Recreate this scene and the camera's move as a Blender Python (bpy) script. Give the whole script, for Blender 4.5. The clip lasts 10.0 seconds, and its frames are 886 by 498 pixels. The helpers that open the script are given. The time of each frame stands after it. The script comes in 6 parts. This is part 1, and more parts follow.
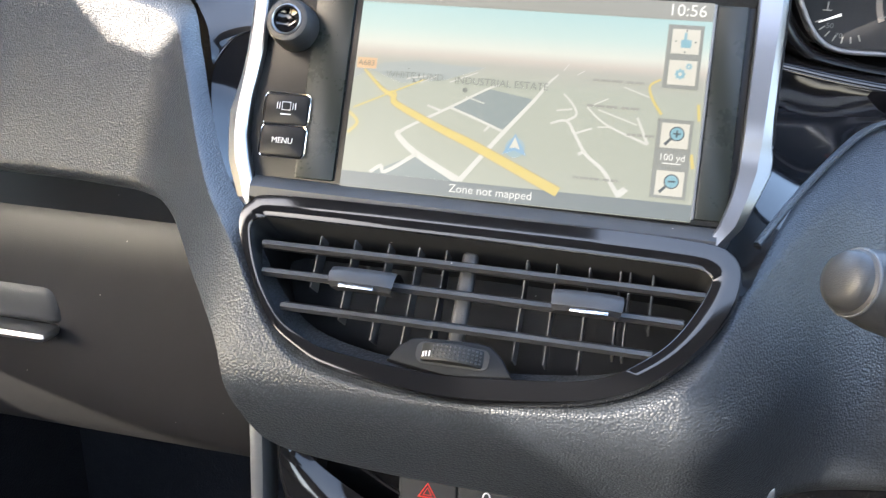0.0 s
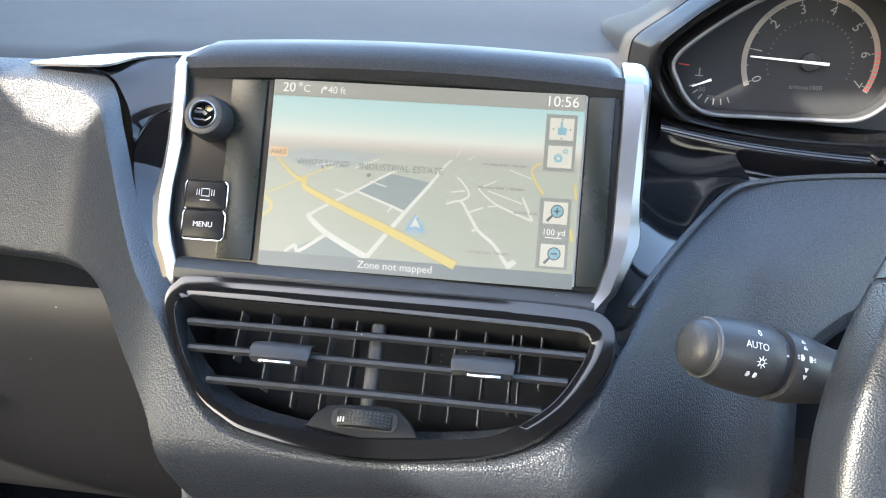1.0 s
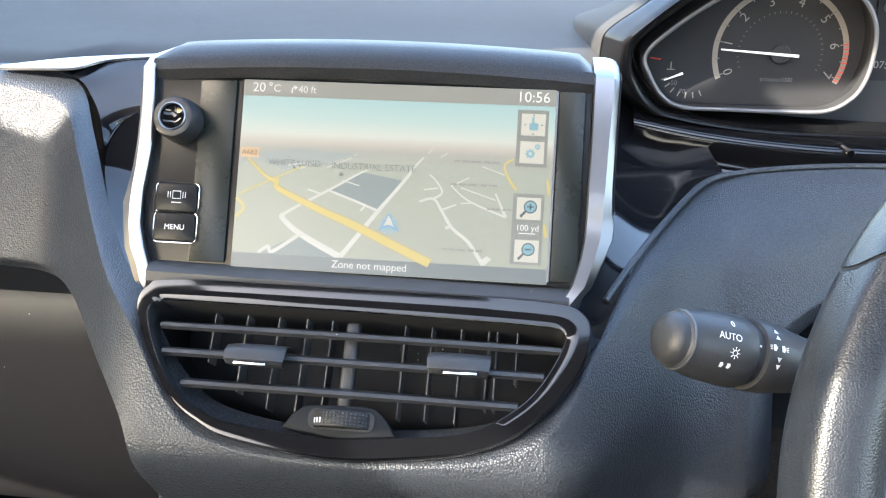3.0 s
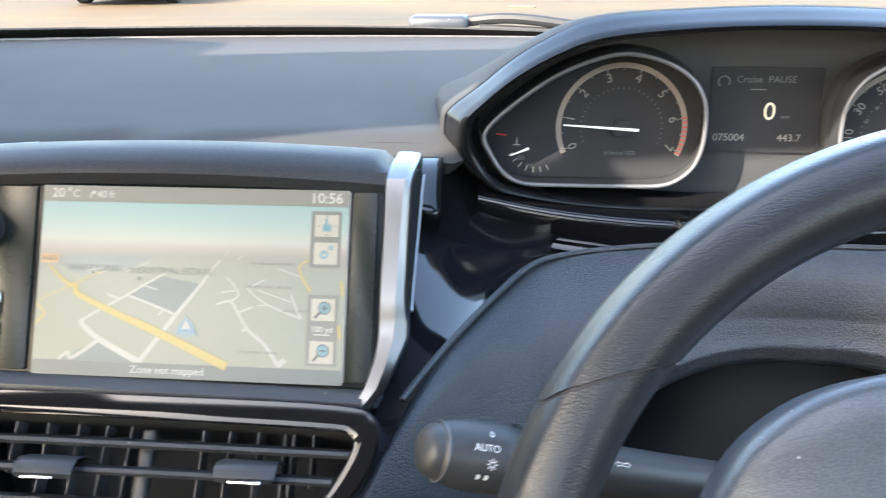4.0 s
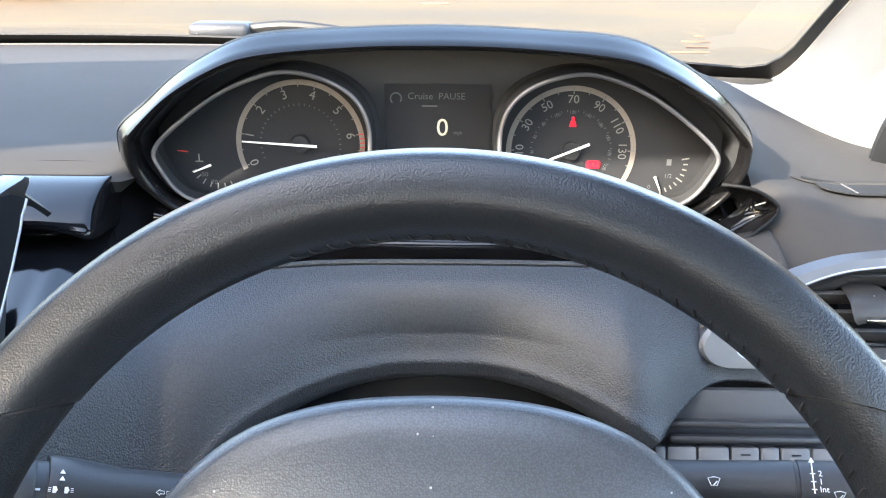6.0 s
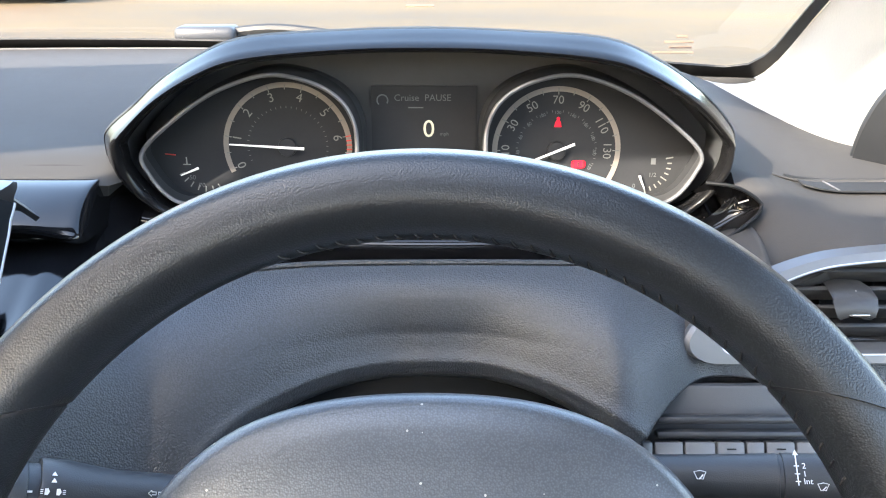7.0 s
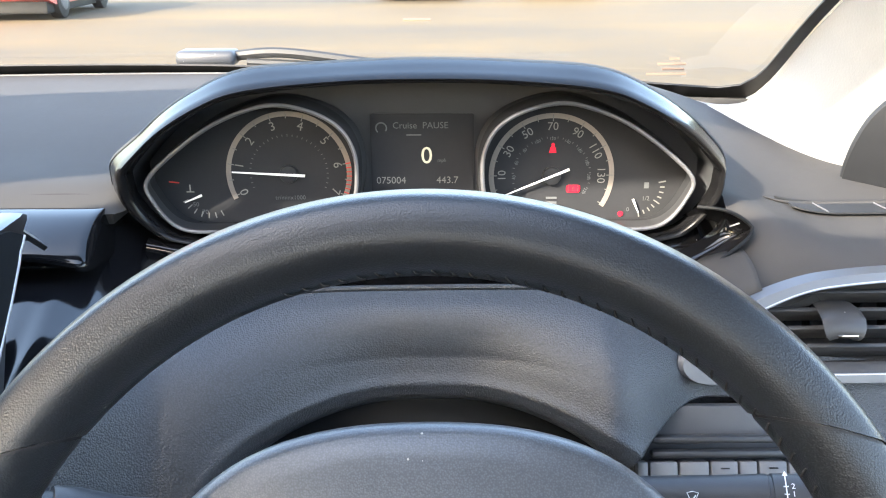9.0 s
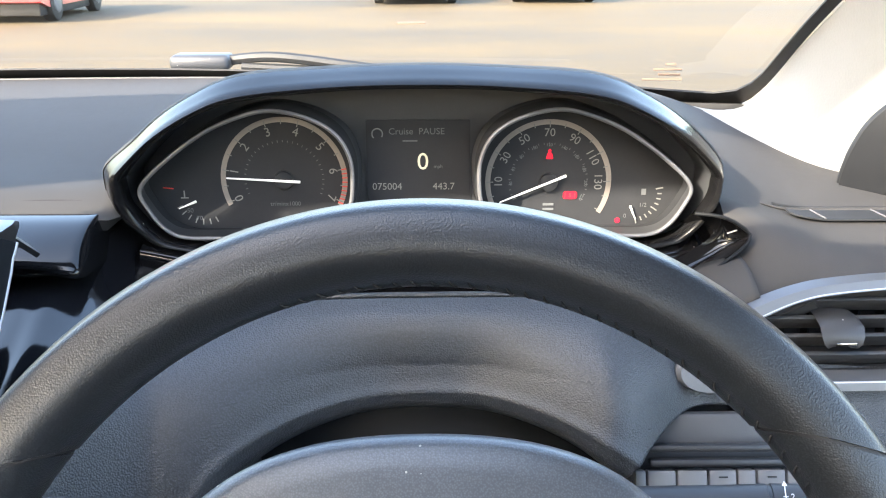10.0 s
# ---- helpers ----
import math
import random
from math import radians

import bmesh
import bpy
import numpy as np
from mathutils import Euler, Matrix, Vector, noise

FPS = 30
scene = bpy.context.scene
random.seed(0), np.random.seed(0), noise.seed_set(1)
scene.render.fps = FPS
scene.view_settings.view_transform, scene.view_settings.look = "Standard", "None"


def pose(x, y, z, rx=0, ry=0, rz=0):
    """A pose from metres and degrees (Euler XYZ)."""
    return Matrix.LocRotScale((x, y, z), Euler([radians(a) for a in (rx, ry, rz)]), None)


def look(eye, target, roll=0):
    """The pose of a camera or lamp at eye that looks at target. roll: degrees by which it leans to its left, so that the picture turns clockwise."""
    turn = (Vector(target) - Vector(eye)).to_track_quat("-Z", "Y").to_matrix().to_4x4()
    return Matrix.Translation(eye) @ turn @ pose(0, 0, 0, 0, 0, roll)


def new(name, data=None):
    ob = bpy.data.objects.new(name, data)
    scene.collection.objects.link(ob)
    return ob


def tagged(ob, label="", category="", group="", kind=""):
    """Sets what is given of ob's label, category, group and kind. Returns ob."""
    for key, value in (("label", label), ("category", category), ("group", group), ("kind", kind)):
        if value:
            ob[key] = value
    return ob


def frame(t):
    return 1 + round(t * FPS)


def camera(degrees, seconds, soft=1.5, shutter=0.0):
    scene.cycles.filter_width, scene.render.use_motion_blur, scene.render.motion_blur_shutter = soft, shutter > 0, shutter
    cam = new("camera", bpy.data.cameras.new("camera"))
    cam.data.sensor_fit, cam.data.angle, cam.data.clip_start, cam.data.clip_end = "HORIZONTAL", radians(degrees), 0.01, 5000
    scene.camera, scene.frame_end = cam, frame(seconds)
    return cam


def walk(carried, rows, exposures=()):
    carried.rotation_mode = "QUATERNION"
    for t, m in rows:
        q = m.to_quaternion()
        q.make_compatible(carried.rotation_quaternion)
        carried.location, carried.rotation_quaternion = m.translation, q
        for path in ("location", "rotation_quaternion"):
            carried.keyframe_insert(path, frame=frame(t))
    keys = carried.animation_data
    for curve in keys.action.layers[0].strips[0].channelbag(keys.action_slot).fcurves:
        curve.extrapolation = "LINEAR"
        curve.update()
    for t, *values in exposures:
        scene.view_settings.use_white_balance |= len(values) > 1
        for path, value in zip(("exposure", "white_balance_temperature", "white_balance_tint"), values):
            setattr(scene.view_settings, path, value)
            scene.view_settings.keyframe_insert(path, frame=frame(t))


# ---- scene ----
cam = camera(52.8, 10.0, soft=1.1, shutter=0.2)
PATH = [
    (0, (0.0154, 0.0644, 1.1468), (-0.3937, 1.8698, 0.3896), 1.84),
    (0.5, (0.0290, 0.0511, 1.1768), (-0.2878, 1.8758, 0.4216), 1.45),
    (1, (0.0320, 0.0383, 1.1880), (-0.2314, 1.8829, 0.4613), 1.39),
    (1.5, (0.0296, 0.0365, 1.1812), (-0.2076, 1.8866, 0.4594), 1.23),
    (2, (0.0306, 0.0378, 1.1779), (-0.2024, 1.8858, 0.4495), 0.91),
    (3.3, (0.0406, 0.0411, 1.1936), (-0.1708, 1.8922, 0.4663), 0.54),
    (3.5, (0.0493, 0.0449, 1.1999), (-0.1533, 1.8994, 0.4789), 0.37),
    (4, (0.1233, 0.0601, 1.2215), (-0.0676, 1.9325, 0.5449), -0.45),
    (4.5, (0.2103, 0.0786, 1.2212), (0.0663, 1.9607, 0.5603), -0.07),
    (5, (0.2520, 0.0769, 1.2265), (0.1592, 1.9593, 0.5572), 0.26),
    (5.5, (0.2852, 0.0747, 1.2331), (0.2305, 1.9530, 0.5483), 0.39),
    (7, (0.2862, 0.0682, 1.2350), (0.2856, 1.9485, 0.5537), 0.05),
    (7.5, (0.2852, 0.0655, 1.2372), (0.2837, 1.9492, 0.5651), -0.19),
    (8, (0.2866, 0.0614, 1.2433), (0.2849, 1.9477, 0.5787), -0.35),
    (8.5, (0.2871, 0.0589, 1.2468), (0.2864, 1.9479, 0.5898), -0.41),
    (9, (0.2866, 0.0587, 1.2468), (0.2884, 1.9482, 0.5912), -0.39),
    (9.5, (0.2861, 0.0600, 1.2471), (0.2941, 1.9501, 0.5933), -0.23),
    (10, (0.2850, 0.0629, 1.2478), (0.3006, 1.9547, 0.5990), -0.22),
]
walk(cam, [(t, look(eye, target, roll)) for t, eye, target, roll in PATH], [(0.0, 4.06, 6550, 13), (0.5, 4.00, 6550, 13), (1.0, 3.90, 6380, 11), (3.5, 3.90, 6450, 12), (4.0, 3.72, 6450, 12), (4.5, 3.62, 6480, 12), (5.0, 3.74, 6500, 12), (8.0, 3.72, 6550, 12), (10.0, 3.66, 6600, 12)])

# ---- light ----
world = bpy.data.worlds.new("sky")
scene.world = world
world.use_nodes = True
SUN_EL, SUN_AZ = 31.0, 225.0        # degrees; azimuth clockwise from +y
sky = world.node_tree.nodes.new("ShaderNodeTexSky")
sky.sky_type, sky.sun_disc = "NISHITA", False
sky.dust_density, sky.air_density = 3.0, 1.2
sky.sun_elevation, sky.sun_rotation = radians(SUN_EL), radians(SUN_AZ)
world.node_tree.links.new(sky.outputs[0], world.node_tree.nodes["Background"].inputs[0])
world.node_tree.nodes["Background"].inputs[1].default_value = 0.15
sun_data = bpy.data.lights.new("sun", "SUN")
sun_data.energy, sun_data.angle, sun_data.color = 1.6, radians(0.6), (1.0, 0.90, 0.75)
sun = new("sun", sun_data)
to_sun = Vector((math.sin(radians(SUN_AZ)) * math.cos(radians(SUN_EL)), math.cos(radians(SUN_AZ)) * math.cos(radians(SUN_EL)), math.sin(radians(SUN_EL))))
sun.matrix_world = look(to_sun * 30, (0, 0, 0))


# ---- materials ----
def material(name, color, rough=0.5, metal=0.0, spread=0.12, scale=40.0, grain=0.0, grain_scale=900.0, stretch=(1, 1, 1), coat=0.0, kind="cell", emit=None, dirt=0.0, spec=0.5):
    """A surface with colour and gloss varied at two scales, and relief of the given depth. Cell relief also has its
    valley shade put into the colour.
    """
    m = bpy.data.materials.new(name)
    m.use_nodes = True
    t = m.node_tree
    p = t.nodes["Principled BSDF"]
    link = t.links.new
    co = t.nodes.new("ShaderNodeTexCoord")
    mp = t.nodes.new("ShaderNodeMapping")
    mp.inputs["Scale"].default_value = stretch
    link(co.outputs["Object"], mp.inputs[0])
    big = t.nodes.new("ShaderNodeTexNoise")
    big.inputs["Scale"].default_value, big.inputs["Detail"].default_value = scale, 4
    link(mp.outputs[0], big.inputs[0])
    fine = t.nodes.new("ShaderNodeTexNoise")
    fine.inputs["Scale"].default_value, fine.inputs["Detail"].default_value = scale * 14, 3
    link(mp.outputs[0], fine.inputs[0])
    mix = t.nodes.new("ShaderNodeMath")
    mix.operation = "MULTIPLY_ADD"
    link(fine.outputs[0], mix.inputs[0])
    mix.inputs[1].default_value = 0.4
    link(big.outputs[0], mix.inputs[2])
    ramp = t.nodes.new("ShaderNodeMapRange")
    ramp.inputs[1].default_value, ramp.inputs[2].default_value = 0.3, 1.1
    ramp.inputs[3].default_value, ramp.inputs[4].default_value = 1 - spread, 1 + spread
    link(mix.outputs[0], ramp.inputs[0])
    hue = t.nodes.new("ShaderNodeVectorMath")
    hue.operation = "SCALE"
    hue.inputs[0].default_value = color
    link(ramp.outputs[0], hue.inputs["Scale"])
    last = hue.outputs[0]
    if dirt:
        specks = t.nodes.new("ShaderNodeTexVoronoi")
        specks.inputs["Scale"].default_value = 160
        link(co.outputs["Object"], specks.inputs[0])
        cut = t.nodes.new("ShaderNodeMath")
        cut.operation = "LESS_THAN"
        link(specks.outputs["Distance"], cut.inputs[0])
        cut.inputs[1].default_value = 0.07
        some = t.nodes.new("ShaderNodeSeparateColor")
        link(specks.outputs["Color"], some.inputs[0])
        pick = t.nodes.new("ShaderNodeMath")
        pick.operation = "GREATER_THAN"
        link(some.outputs[0], pick.inputs[0])
        pick.inputs[1].default_value = 1 - dirt
        both = t.nodes.new("ShaderNodeMath")
        both.operation = "MULTIPLY"
        link(cut.outputs[0], both.inputs[0])
        link(pick.outputs[0], both.inputs[1])
        dust = t.nodes.new("ShaderNodeMix")
        dust.data_type = "RGBA"
        link(both.outputs[0], dust.inputs[0])
        link(last, dust.inputs[6])
        dust.inputs[7].default_value = (0.5, 0.48, 0.45, 1)
        last = dust.outputs[2]
    link(last, p.inputs["Base Color"])
    rr = t.nodes.new("ShaderNodeMapRange")
    rr.inputs[1].default_value, rr.inputs[2].default_value = 0.4, 1.0
    rr.inputs[3].default_value, rr.inputs[4].default_value = 0.90 * rough, min(1.0, 1.10 * rough)
    link(mix.outputs[0], rr.inputs[0])
    link(rr.outputs[0], p.inputs["Roughness"])
    p.inputs["Metallic"].default_value = metal
    p.inputs["Specular IOR Level"].default_value = spec
    p.inputs["Coat Weight"].default_value = coat
    p.inputs["Coat Roughness"].default_value = 0.04
    if grain:
        if kind == "cell":
            tex = t.nodes.new("ShaderNodeTexVoronoi")
            tex.inputs["Randomness"].default_value = 0.85
            out = tex.outputs["Distance"]
        else:
            tex = t.nodes.new("ShaderNodeTexNoise")
            tex.inputs["Detail"].default_value = 3
            out = tex.outputs[0]
        tex.inputs["Scale"].default_value = grain_scale
        link(mp.outputs[0], tex.inputs[0])
        bump = t.nodes.new("ShaderNodeBump")
        bump.inputs["Strength"].default_value, bump.inputs["Distance"].default_value = 1.0, grain
        bump.invert = kind == "cell"
        link(out, bump.inputs["Height"])
        link(bump.outputs[0], p.inputs["Normal"])
        # Shade in the grain's valleys, put into the base colour besides the relief
        if kind == "cell" and grain >= 0.00006:
            valley_shade = t.nodes.new("ShaderNodeMapRange")
            valley_shade.inputs[1].default_value, valley_shade.inputs[2].default_value = 0.15, 0.65
            valley_shade.inputs[3].default_value, valley_shade.inputs[4].default_value = 1.18, 0.72
            link(out, valley_shade.inputs[0])
            tone = t.nodes.new("ShaderNodeVectorMath")
            tone.operation = "SCALE"
            link(last, tone.inputs[0])
            link(valley_shade.outputs[0], tone.inputs["Scale"])
            link(tone.outputs[0], p.inputs["Base Color"])
    if emit:
        p.inputs["Emission Color"].default_value = (*color, 1)
        p.inputs["Emission Strength"].default_value = emit
    return m


def lit(name, color, strength=1.0, rough=0.25):
    """A flat colour of a lit display."""
    return material(name, color, rough, emit=strength, spread=0.02)


def screen_ink(name, color, strength):
    """A colour of the lit screen: dark when switched off."""
    m = material(name, (0.02, 0.02, 0.02), 0.3, emit=strength, spread=0.02)
    m.node_tree.nodes["Principled BSDF"].inputs["Emission Color"].default_value = (*color, 1)
    return m


leather = material("dash_leather", (0.040, 0.045, 0.053), 0.35, grain=0.00032, grain_scale=900, spec=0.52, scale=14, spread=0.05)
dash_skin = material("dash_top_plastic", (0.054, 0.052, 0.051), 0.70, spec=0.10, grain=0.00005, grain_scale=1100, scale=10, spread=0.08)
wheel_leather = material("wheel_leather", (0.018, 0.021, 0.026), 0.31, grain=0.00010, grain_scale=1450, spec=0.6, scale=18, spread=0.04)
hub_plastic = material("hub_plastic", (0.070, 0.079, 0.094), 0.32, spec=0.75, grain=0.00008, grain_scale=1350, scale=16, spread=0.16, dirt=0.5)
matte_black = material("matte_black_plastic", (0.056, 0.057, 0.060), 0.5, grain=0.00004, grain_scale=1200)
soft_black = material("soft_black_plastic", (0.036, 0.037, 0.040), 0.42, grain=0.00005, grain_scale=1500, dirt=0.03)
hood_black = material("hood_black_leather", (0.024, 0.025, 0.028), 0.46, grain=0.00006, grain_scale=1100, spec=0.3)
gloss_black = material("gloss_black_lacquer", (0.008, 0.008, 0.009), 0.075, scale=60, dirt=0.02, spec=0.46)
hood_gloss = material("hood_lacquer", (0.010, 0.010, 0.011), 0.20, scale=60, dirt=0.02, spec=0.22)
cluster_black = material("instrument_black", (0.056, 0.058, 0.063), 0.5, spec=0.25, grain=0.00003, grain_scale=1200)
inlay_black = material("inlay_black", (0.012, 0.013, 0.015), 0.6, spec=0.15)
dark_cavity = material("dark_cavity", (0.016, 0.017, 0.019), 0.7, dirt=0.10)
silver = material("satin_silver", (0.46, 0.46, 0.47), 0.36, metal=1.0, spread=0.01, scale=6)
# Darker copy of the satin silver, with the right trim's shade in its colour
shaded_silver = material("shaded_satin_silver", (0.21, 0.21, 0.22), 0.34, metal=1.0, spread=0.01, scale=6)
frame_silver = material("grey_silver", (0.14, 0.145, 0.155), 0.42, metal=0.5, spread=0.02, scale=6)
chrome = material("chrome", (0.82, 0.82, 0.82), 0.08, metal=1.0, spread=0.03)
grey_plastic = material("grey_plastic", (0.11, 0.11, 0.115), 0.5, grain=0.00005, grain_scale=1200)
glovebox_plastic = material("glovebox_plastic", (0.030, 0.0285, 0.0295), 0.5, grain=0.00005, grain_scale=1200, scale=9, spread=0.16, dirt=0.07)
button_grey = material("button_grey", (0.16, 0.16, 0.165), 0.5, spread=0.06)
print_white = material("white_print", (0.75, 0.75, 0.75), 0.5, spread=0.04)
smoked = material("smoked_panel", (0.014, 0.017, 0.015), 0.28, spec=0.28, spread=0.05)
print_red = material("red_print", (0.70, 0.05, 0.04), 0.5, spread=0.04)
pillar_fabric = material("pillar_fabric", (0.30, 0.296, 0.285), 0.9, grain=0.0003, grain_scale=500, kind="noise", spread=0.05)
headliner = material("headliner_fabric", (0.145, 0.150, 0.160), 0.9, grain=0.0003, grain_scale=500, kind="noise", spread=0.05)
carpet = material("black_carpet", (0.015, 0.015, 0.018), 0.95, grain=0.002, grain_scale=300, kind="noise")
seat_cloth = material("grey_seat_cloth", (0.045, 0.045, 0.048), 0.95, grain=0.001, grain_scale=400, kind="noise")
glass_ink = material("glass_marking", (0.15, 0.10, 0.07), 0.95)
thread = material("black_thread", (0.022, 0.022, 0.025), 0.6)
rubber = material("black_rubber", (0.012, 0.012, 0.012), 0.6)
concrete = material("worn_concrete_yard", (0.056, 0.0365, 0.0118), 0.85, scale=0.42, spread=0.8, stretch=(0.35, 1, 1), grain=0.004, grain_scale=30, kind="noise")
car_dark = material("dark_car_paint", (0.012, 0.013, 0.016), 0.25, coat=0.6)
car_red = material("red_car_paint", (0.42, 0.025, 0.03), 0.3, coat=0.6)


def clear_glass(name, tint, gloss):
    m = bpy.data.materials.new(name)
    m.use_nodes = True
    t = m.node_tree
    t.nodes.remove(t.nodes["Principled BSDF"])
    see = t.nodes.new("ShaderNodeBsdfTransparent")
    see.inputs[0].default_value = (*tint, 1)
    shine = t.nodes.new("ShaderNodeBsdfGlossy")
    shine.inputs["Roughness"].default_value = 0.01
    mix = t.nodes.new("ShaderNodeMixShader")
    fres = t.nodes.new("ShaderNodeFresnel")
    fres.inputs[0].default_value = gloss
    t.links.new(fres.outputs[0], mix.inputs[0])
    t.links.new(see.outputs[0], mix.inputs[1])
    t.links.new(shine.outputs[0], mix.inputs[2])
    t.links.new(mix.outputs[0], t.nodes["Material Output"].inputs[0])
    return m


pane_glass = clear_glass("windscreen_glass", (0.93, 0.95, 0.93), 1.28)
roof_glass = clear_glass("tinted_roof_glass", (0.44, 0.47, 0.50), 1.3)
side_glass = clear_glass("side_glass", (0.66, 0.70, 0.70), 1.3)


# ---- mesh tools ----
def thing(name, label, category, group="", kind="", at=(0, 0, 0)):
    ob = new(name)
    ob.empty_display_size = 0.02
    ob.location = at
    return tagged(ob, label, category, group, kind)


def part(name, bm, mat, parent=None, label="", smooth=True, sharp=38):
    """Links a bmesh as one mesh object under a thing or a part."""
    me = bpy.data.meshes.new(name)
    bmesh.ops.recalc_face_normals(bm, faces=bm.faces)
    bm.to_mesh(me)
    bm.free()
    me.materials.append(mat)
    for f in me.polygons:
        f.use_smooth = smooth
    ob = new(name, me)
    if smooth:
        me.set_sharp_from_angle(angle=radians(sharp))
    if parent:
        ob.parent = parent
        if parent.type == "EMPTY":
            ob.matrix_parent_inverse = Matrix.Translation(parent.location).inverted()
    if label:
        ob["label"] = label
    return ob


def sheet(ob, toward):
    """Turns the faces of an open sheet towards a point."""
    me = ob.data
    bm = bmesh.new()
    bm.from_mesh(me)
    bm.normal_update()
    away = [f for f in bm.faces if f.normal.dot(Vector(toward) - f.calc_center_median()) < 0]
    bmesh.ops.reverse_faces(bm, faces=away)
    bm.to_mesh(me)
    bm.free()
    return ob


def box(size, m=Matrix(), bevel=0.0, seg=2):
    bm = bmesh.new()
    bmesh.ops.create_cube(bm, size=1.0, matrix=Matrix.Diagonal((*size, 1)))
    if bevel:
        bmesh.ops.bevel(bm, geom=bm.edges[:], offset=bevel, segments=seg, affect="EDGES", profile=0.5)
    bmesh.ops.transform(bm, matrix=m, verts=bm.verts)
    return bm


def cyl(r1, r2, depth, m=Matrix(), seg=32, bevel=0.0):
    bm = bmesh.new()
    bmesh.ops.create_cone(bm, cap_ends=True, segments=seg, radius1=r1, radius2=r2, depth=depth)
    if bevel:
        rim = [e for e in bm.edges if abs(e.verts[0].co.z - e.verts[1].co.z) < 1e-6]
        bmesh.ops.bevel(bm, geom=rim, offset=bevel, segments=2, affect="EDGES", profile=0.5)
    bmesh.ops.transform(bm, matrix=m, verts=bm.verts)
    return bm


def loft(rings, closed=False, caps=False):
    """Skins rows of points; closed: each row is a loop."""
    bm = bmesh.new()
    vs = [[bm.verts.new(p) for p in ring] for ring in rings]
    n = len(rings[0])
    for a, b in zip(vs, vs[1:]):
        for i in range(n if closed else n - 1):
            j = (i + 1) % n
            bm.faces.new((a[i], a[j], b[j], b[i]))
    if caps:
        bm.faces.new(vs[0])
        bm.faces.new(vs[-1])
    return bm


def thicken(bm, depth):
    bmesh.ops.recalc_face_normals(bm, faces=bm.faces)
    bmesh.ops.solidify(bm, geom=bm.faces[:], thickness=depth)
    return bm


def spline(points, per=6, closed=False):
    """A smooth line through the points."""
    pts = [Vector(p) for p in points]
    n = len(pts)
    out = []
    for i in range(n if closed else n - 1):
        if closed:
            p0, p1, p2, p3 = pts[i - 1], pts[i], pts[(i + 1) % n], pts[(i + 2) % n]
        else:
            p0, p1, p2, p3 = pts[max(i - 1, 0)], pts[i], pts[i + 1], pts[min(i + 2, n - 1)]
        for k in range(per):
            t = k / per
            out.append(0.5 * (2 * p1 + (p2 - p0) * t + (2 * p0 - 5 * p1 + 4 * p2 - p3) * t * t + (3 * p1 - p0 - 3 * p2 + p3) * t ** 3))
    if not closed:
        out.append(pts[-1])
    return out


def resample(line, n):
    """n points evenly along a line."""
    d = [0.0]
    for a, b in zip(line, line[1:]):
        d.append(d[-1] + (b - a).length)
    out, k = [], 0
    for i in range(n):
        s = d[-1] * i / (n - 1)
        while k < len(d) - 2 and d[k + 1] < s:
            k += 1
        f = (s - d[k]) / max(d[k + 1] - d[k], 1e-9)
        out.append(line[k].lerp(line[k + 1], min(max(f, 0), 1)))
    return out


def tube(line, r, seg=10, closed=False, up=(0, 0, 1), flat=1.0):
    """A rod along a line; r: a radius or one for each point."""
    rings = []
    n = len(line)
    for i, p in enumerate(line):
        a = line[i - 1] if (i or closed) else line[i]
        b = line[(i + 1) % n] if (i < n - 1 or closed) else line[i]
        tan = (Vector(b) - Vector(a)).normalized()
        side = tan.cross(Vector(up))
        side = side.normalized() if side.length > 1e-5 else Vector((1, 0, 0))
        top = side.cross(tan)
        rr = r[i] if isinstance(r, list) else r
        rings.append([Vector(p) + side * math.cos(k * math.tau / seg) * rr + top * math.sin(k * math.tau / seg) * rr * flat for k in range(seg)])
    if closed:
        rings.append(rings[0])
        bm = loft(rings, True)
        bmesh.ops.remove_doubles(bm, verts=bm.verts, dist=1e-7)
        return bm
    return loft(rings, True, True)


def plate(outline, depth, m=Matrix(), bevel=0.0):
    """A flat shape with the outline (x, y) and a thickness along z, placed by m."""
    bm = bmesh.new()
    f = bm.faces.new([bm.verts.new((p[0], p[1], 0)) for p in outline])
    if f.normal.z < 0:
        f.normal_flip()
    top = bmesh.ops.extrude_face_region(bm, geom=[f])
    bmesh.ops.translate(bm, vec=(0, 0, depth), verts=[v for v in top["geom"] if isinstance(v, bmesh.types.BMVert)])
    if bevel:
        rim = [e for e in bm.edges if all(abs(v.co.z - depth) < 1e-6 for v in e.verts)]
        bmesh.ops.bevel(bm, geom=rim, offset=bevel, segments=2, affect="EDGES", profile=0.5)
    bmesh.ops.transform(bm, matrix=m, verts=bm.verts)
    return bm


def rounded(w, h, r, seg=5, cx=0.0, cy=0.0):
    """The outline of a rectangle with round corners."""
    out = []
    for sx, sy, a0 in ((1, 1, 0), (-1, 1, 90), (-1, -1, 180), (1, -1, 270)):
        for k in range(seg + 1):
            a = radians(a0 + 90 * k / seg)
            out.append((cx + sx * (w / 2 - r) + r * math.cos(a), cy + sy * (h / 2 - r) + r * math.sin(a)))
    return out


def disc(r, seg=28, cx=0.0, cy=0.0):
    return [(cx + r * math.cos(k * math.tau / seg), cy + r * math.sin(k * math.tau / seg)) for k in range(seg)]


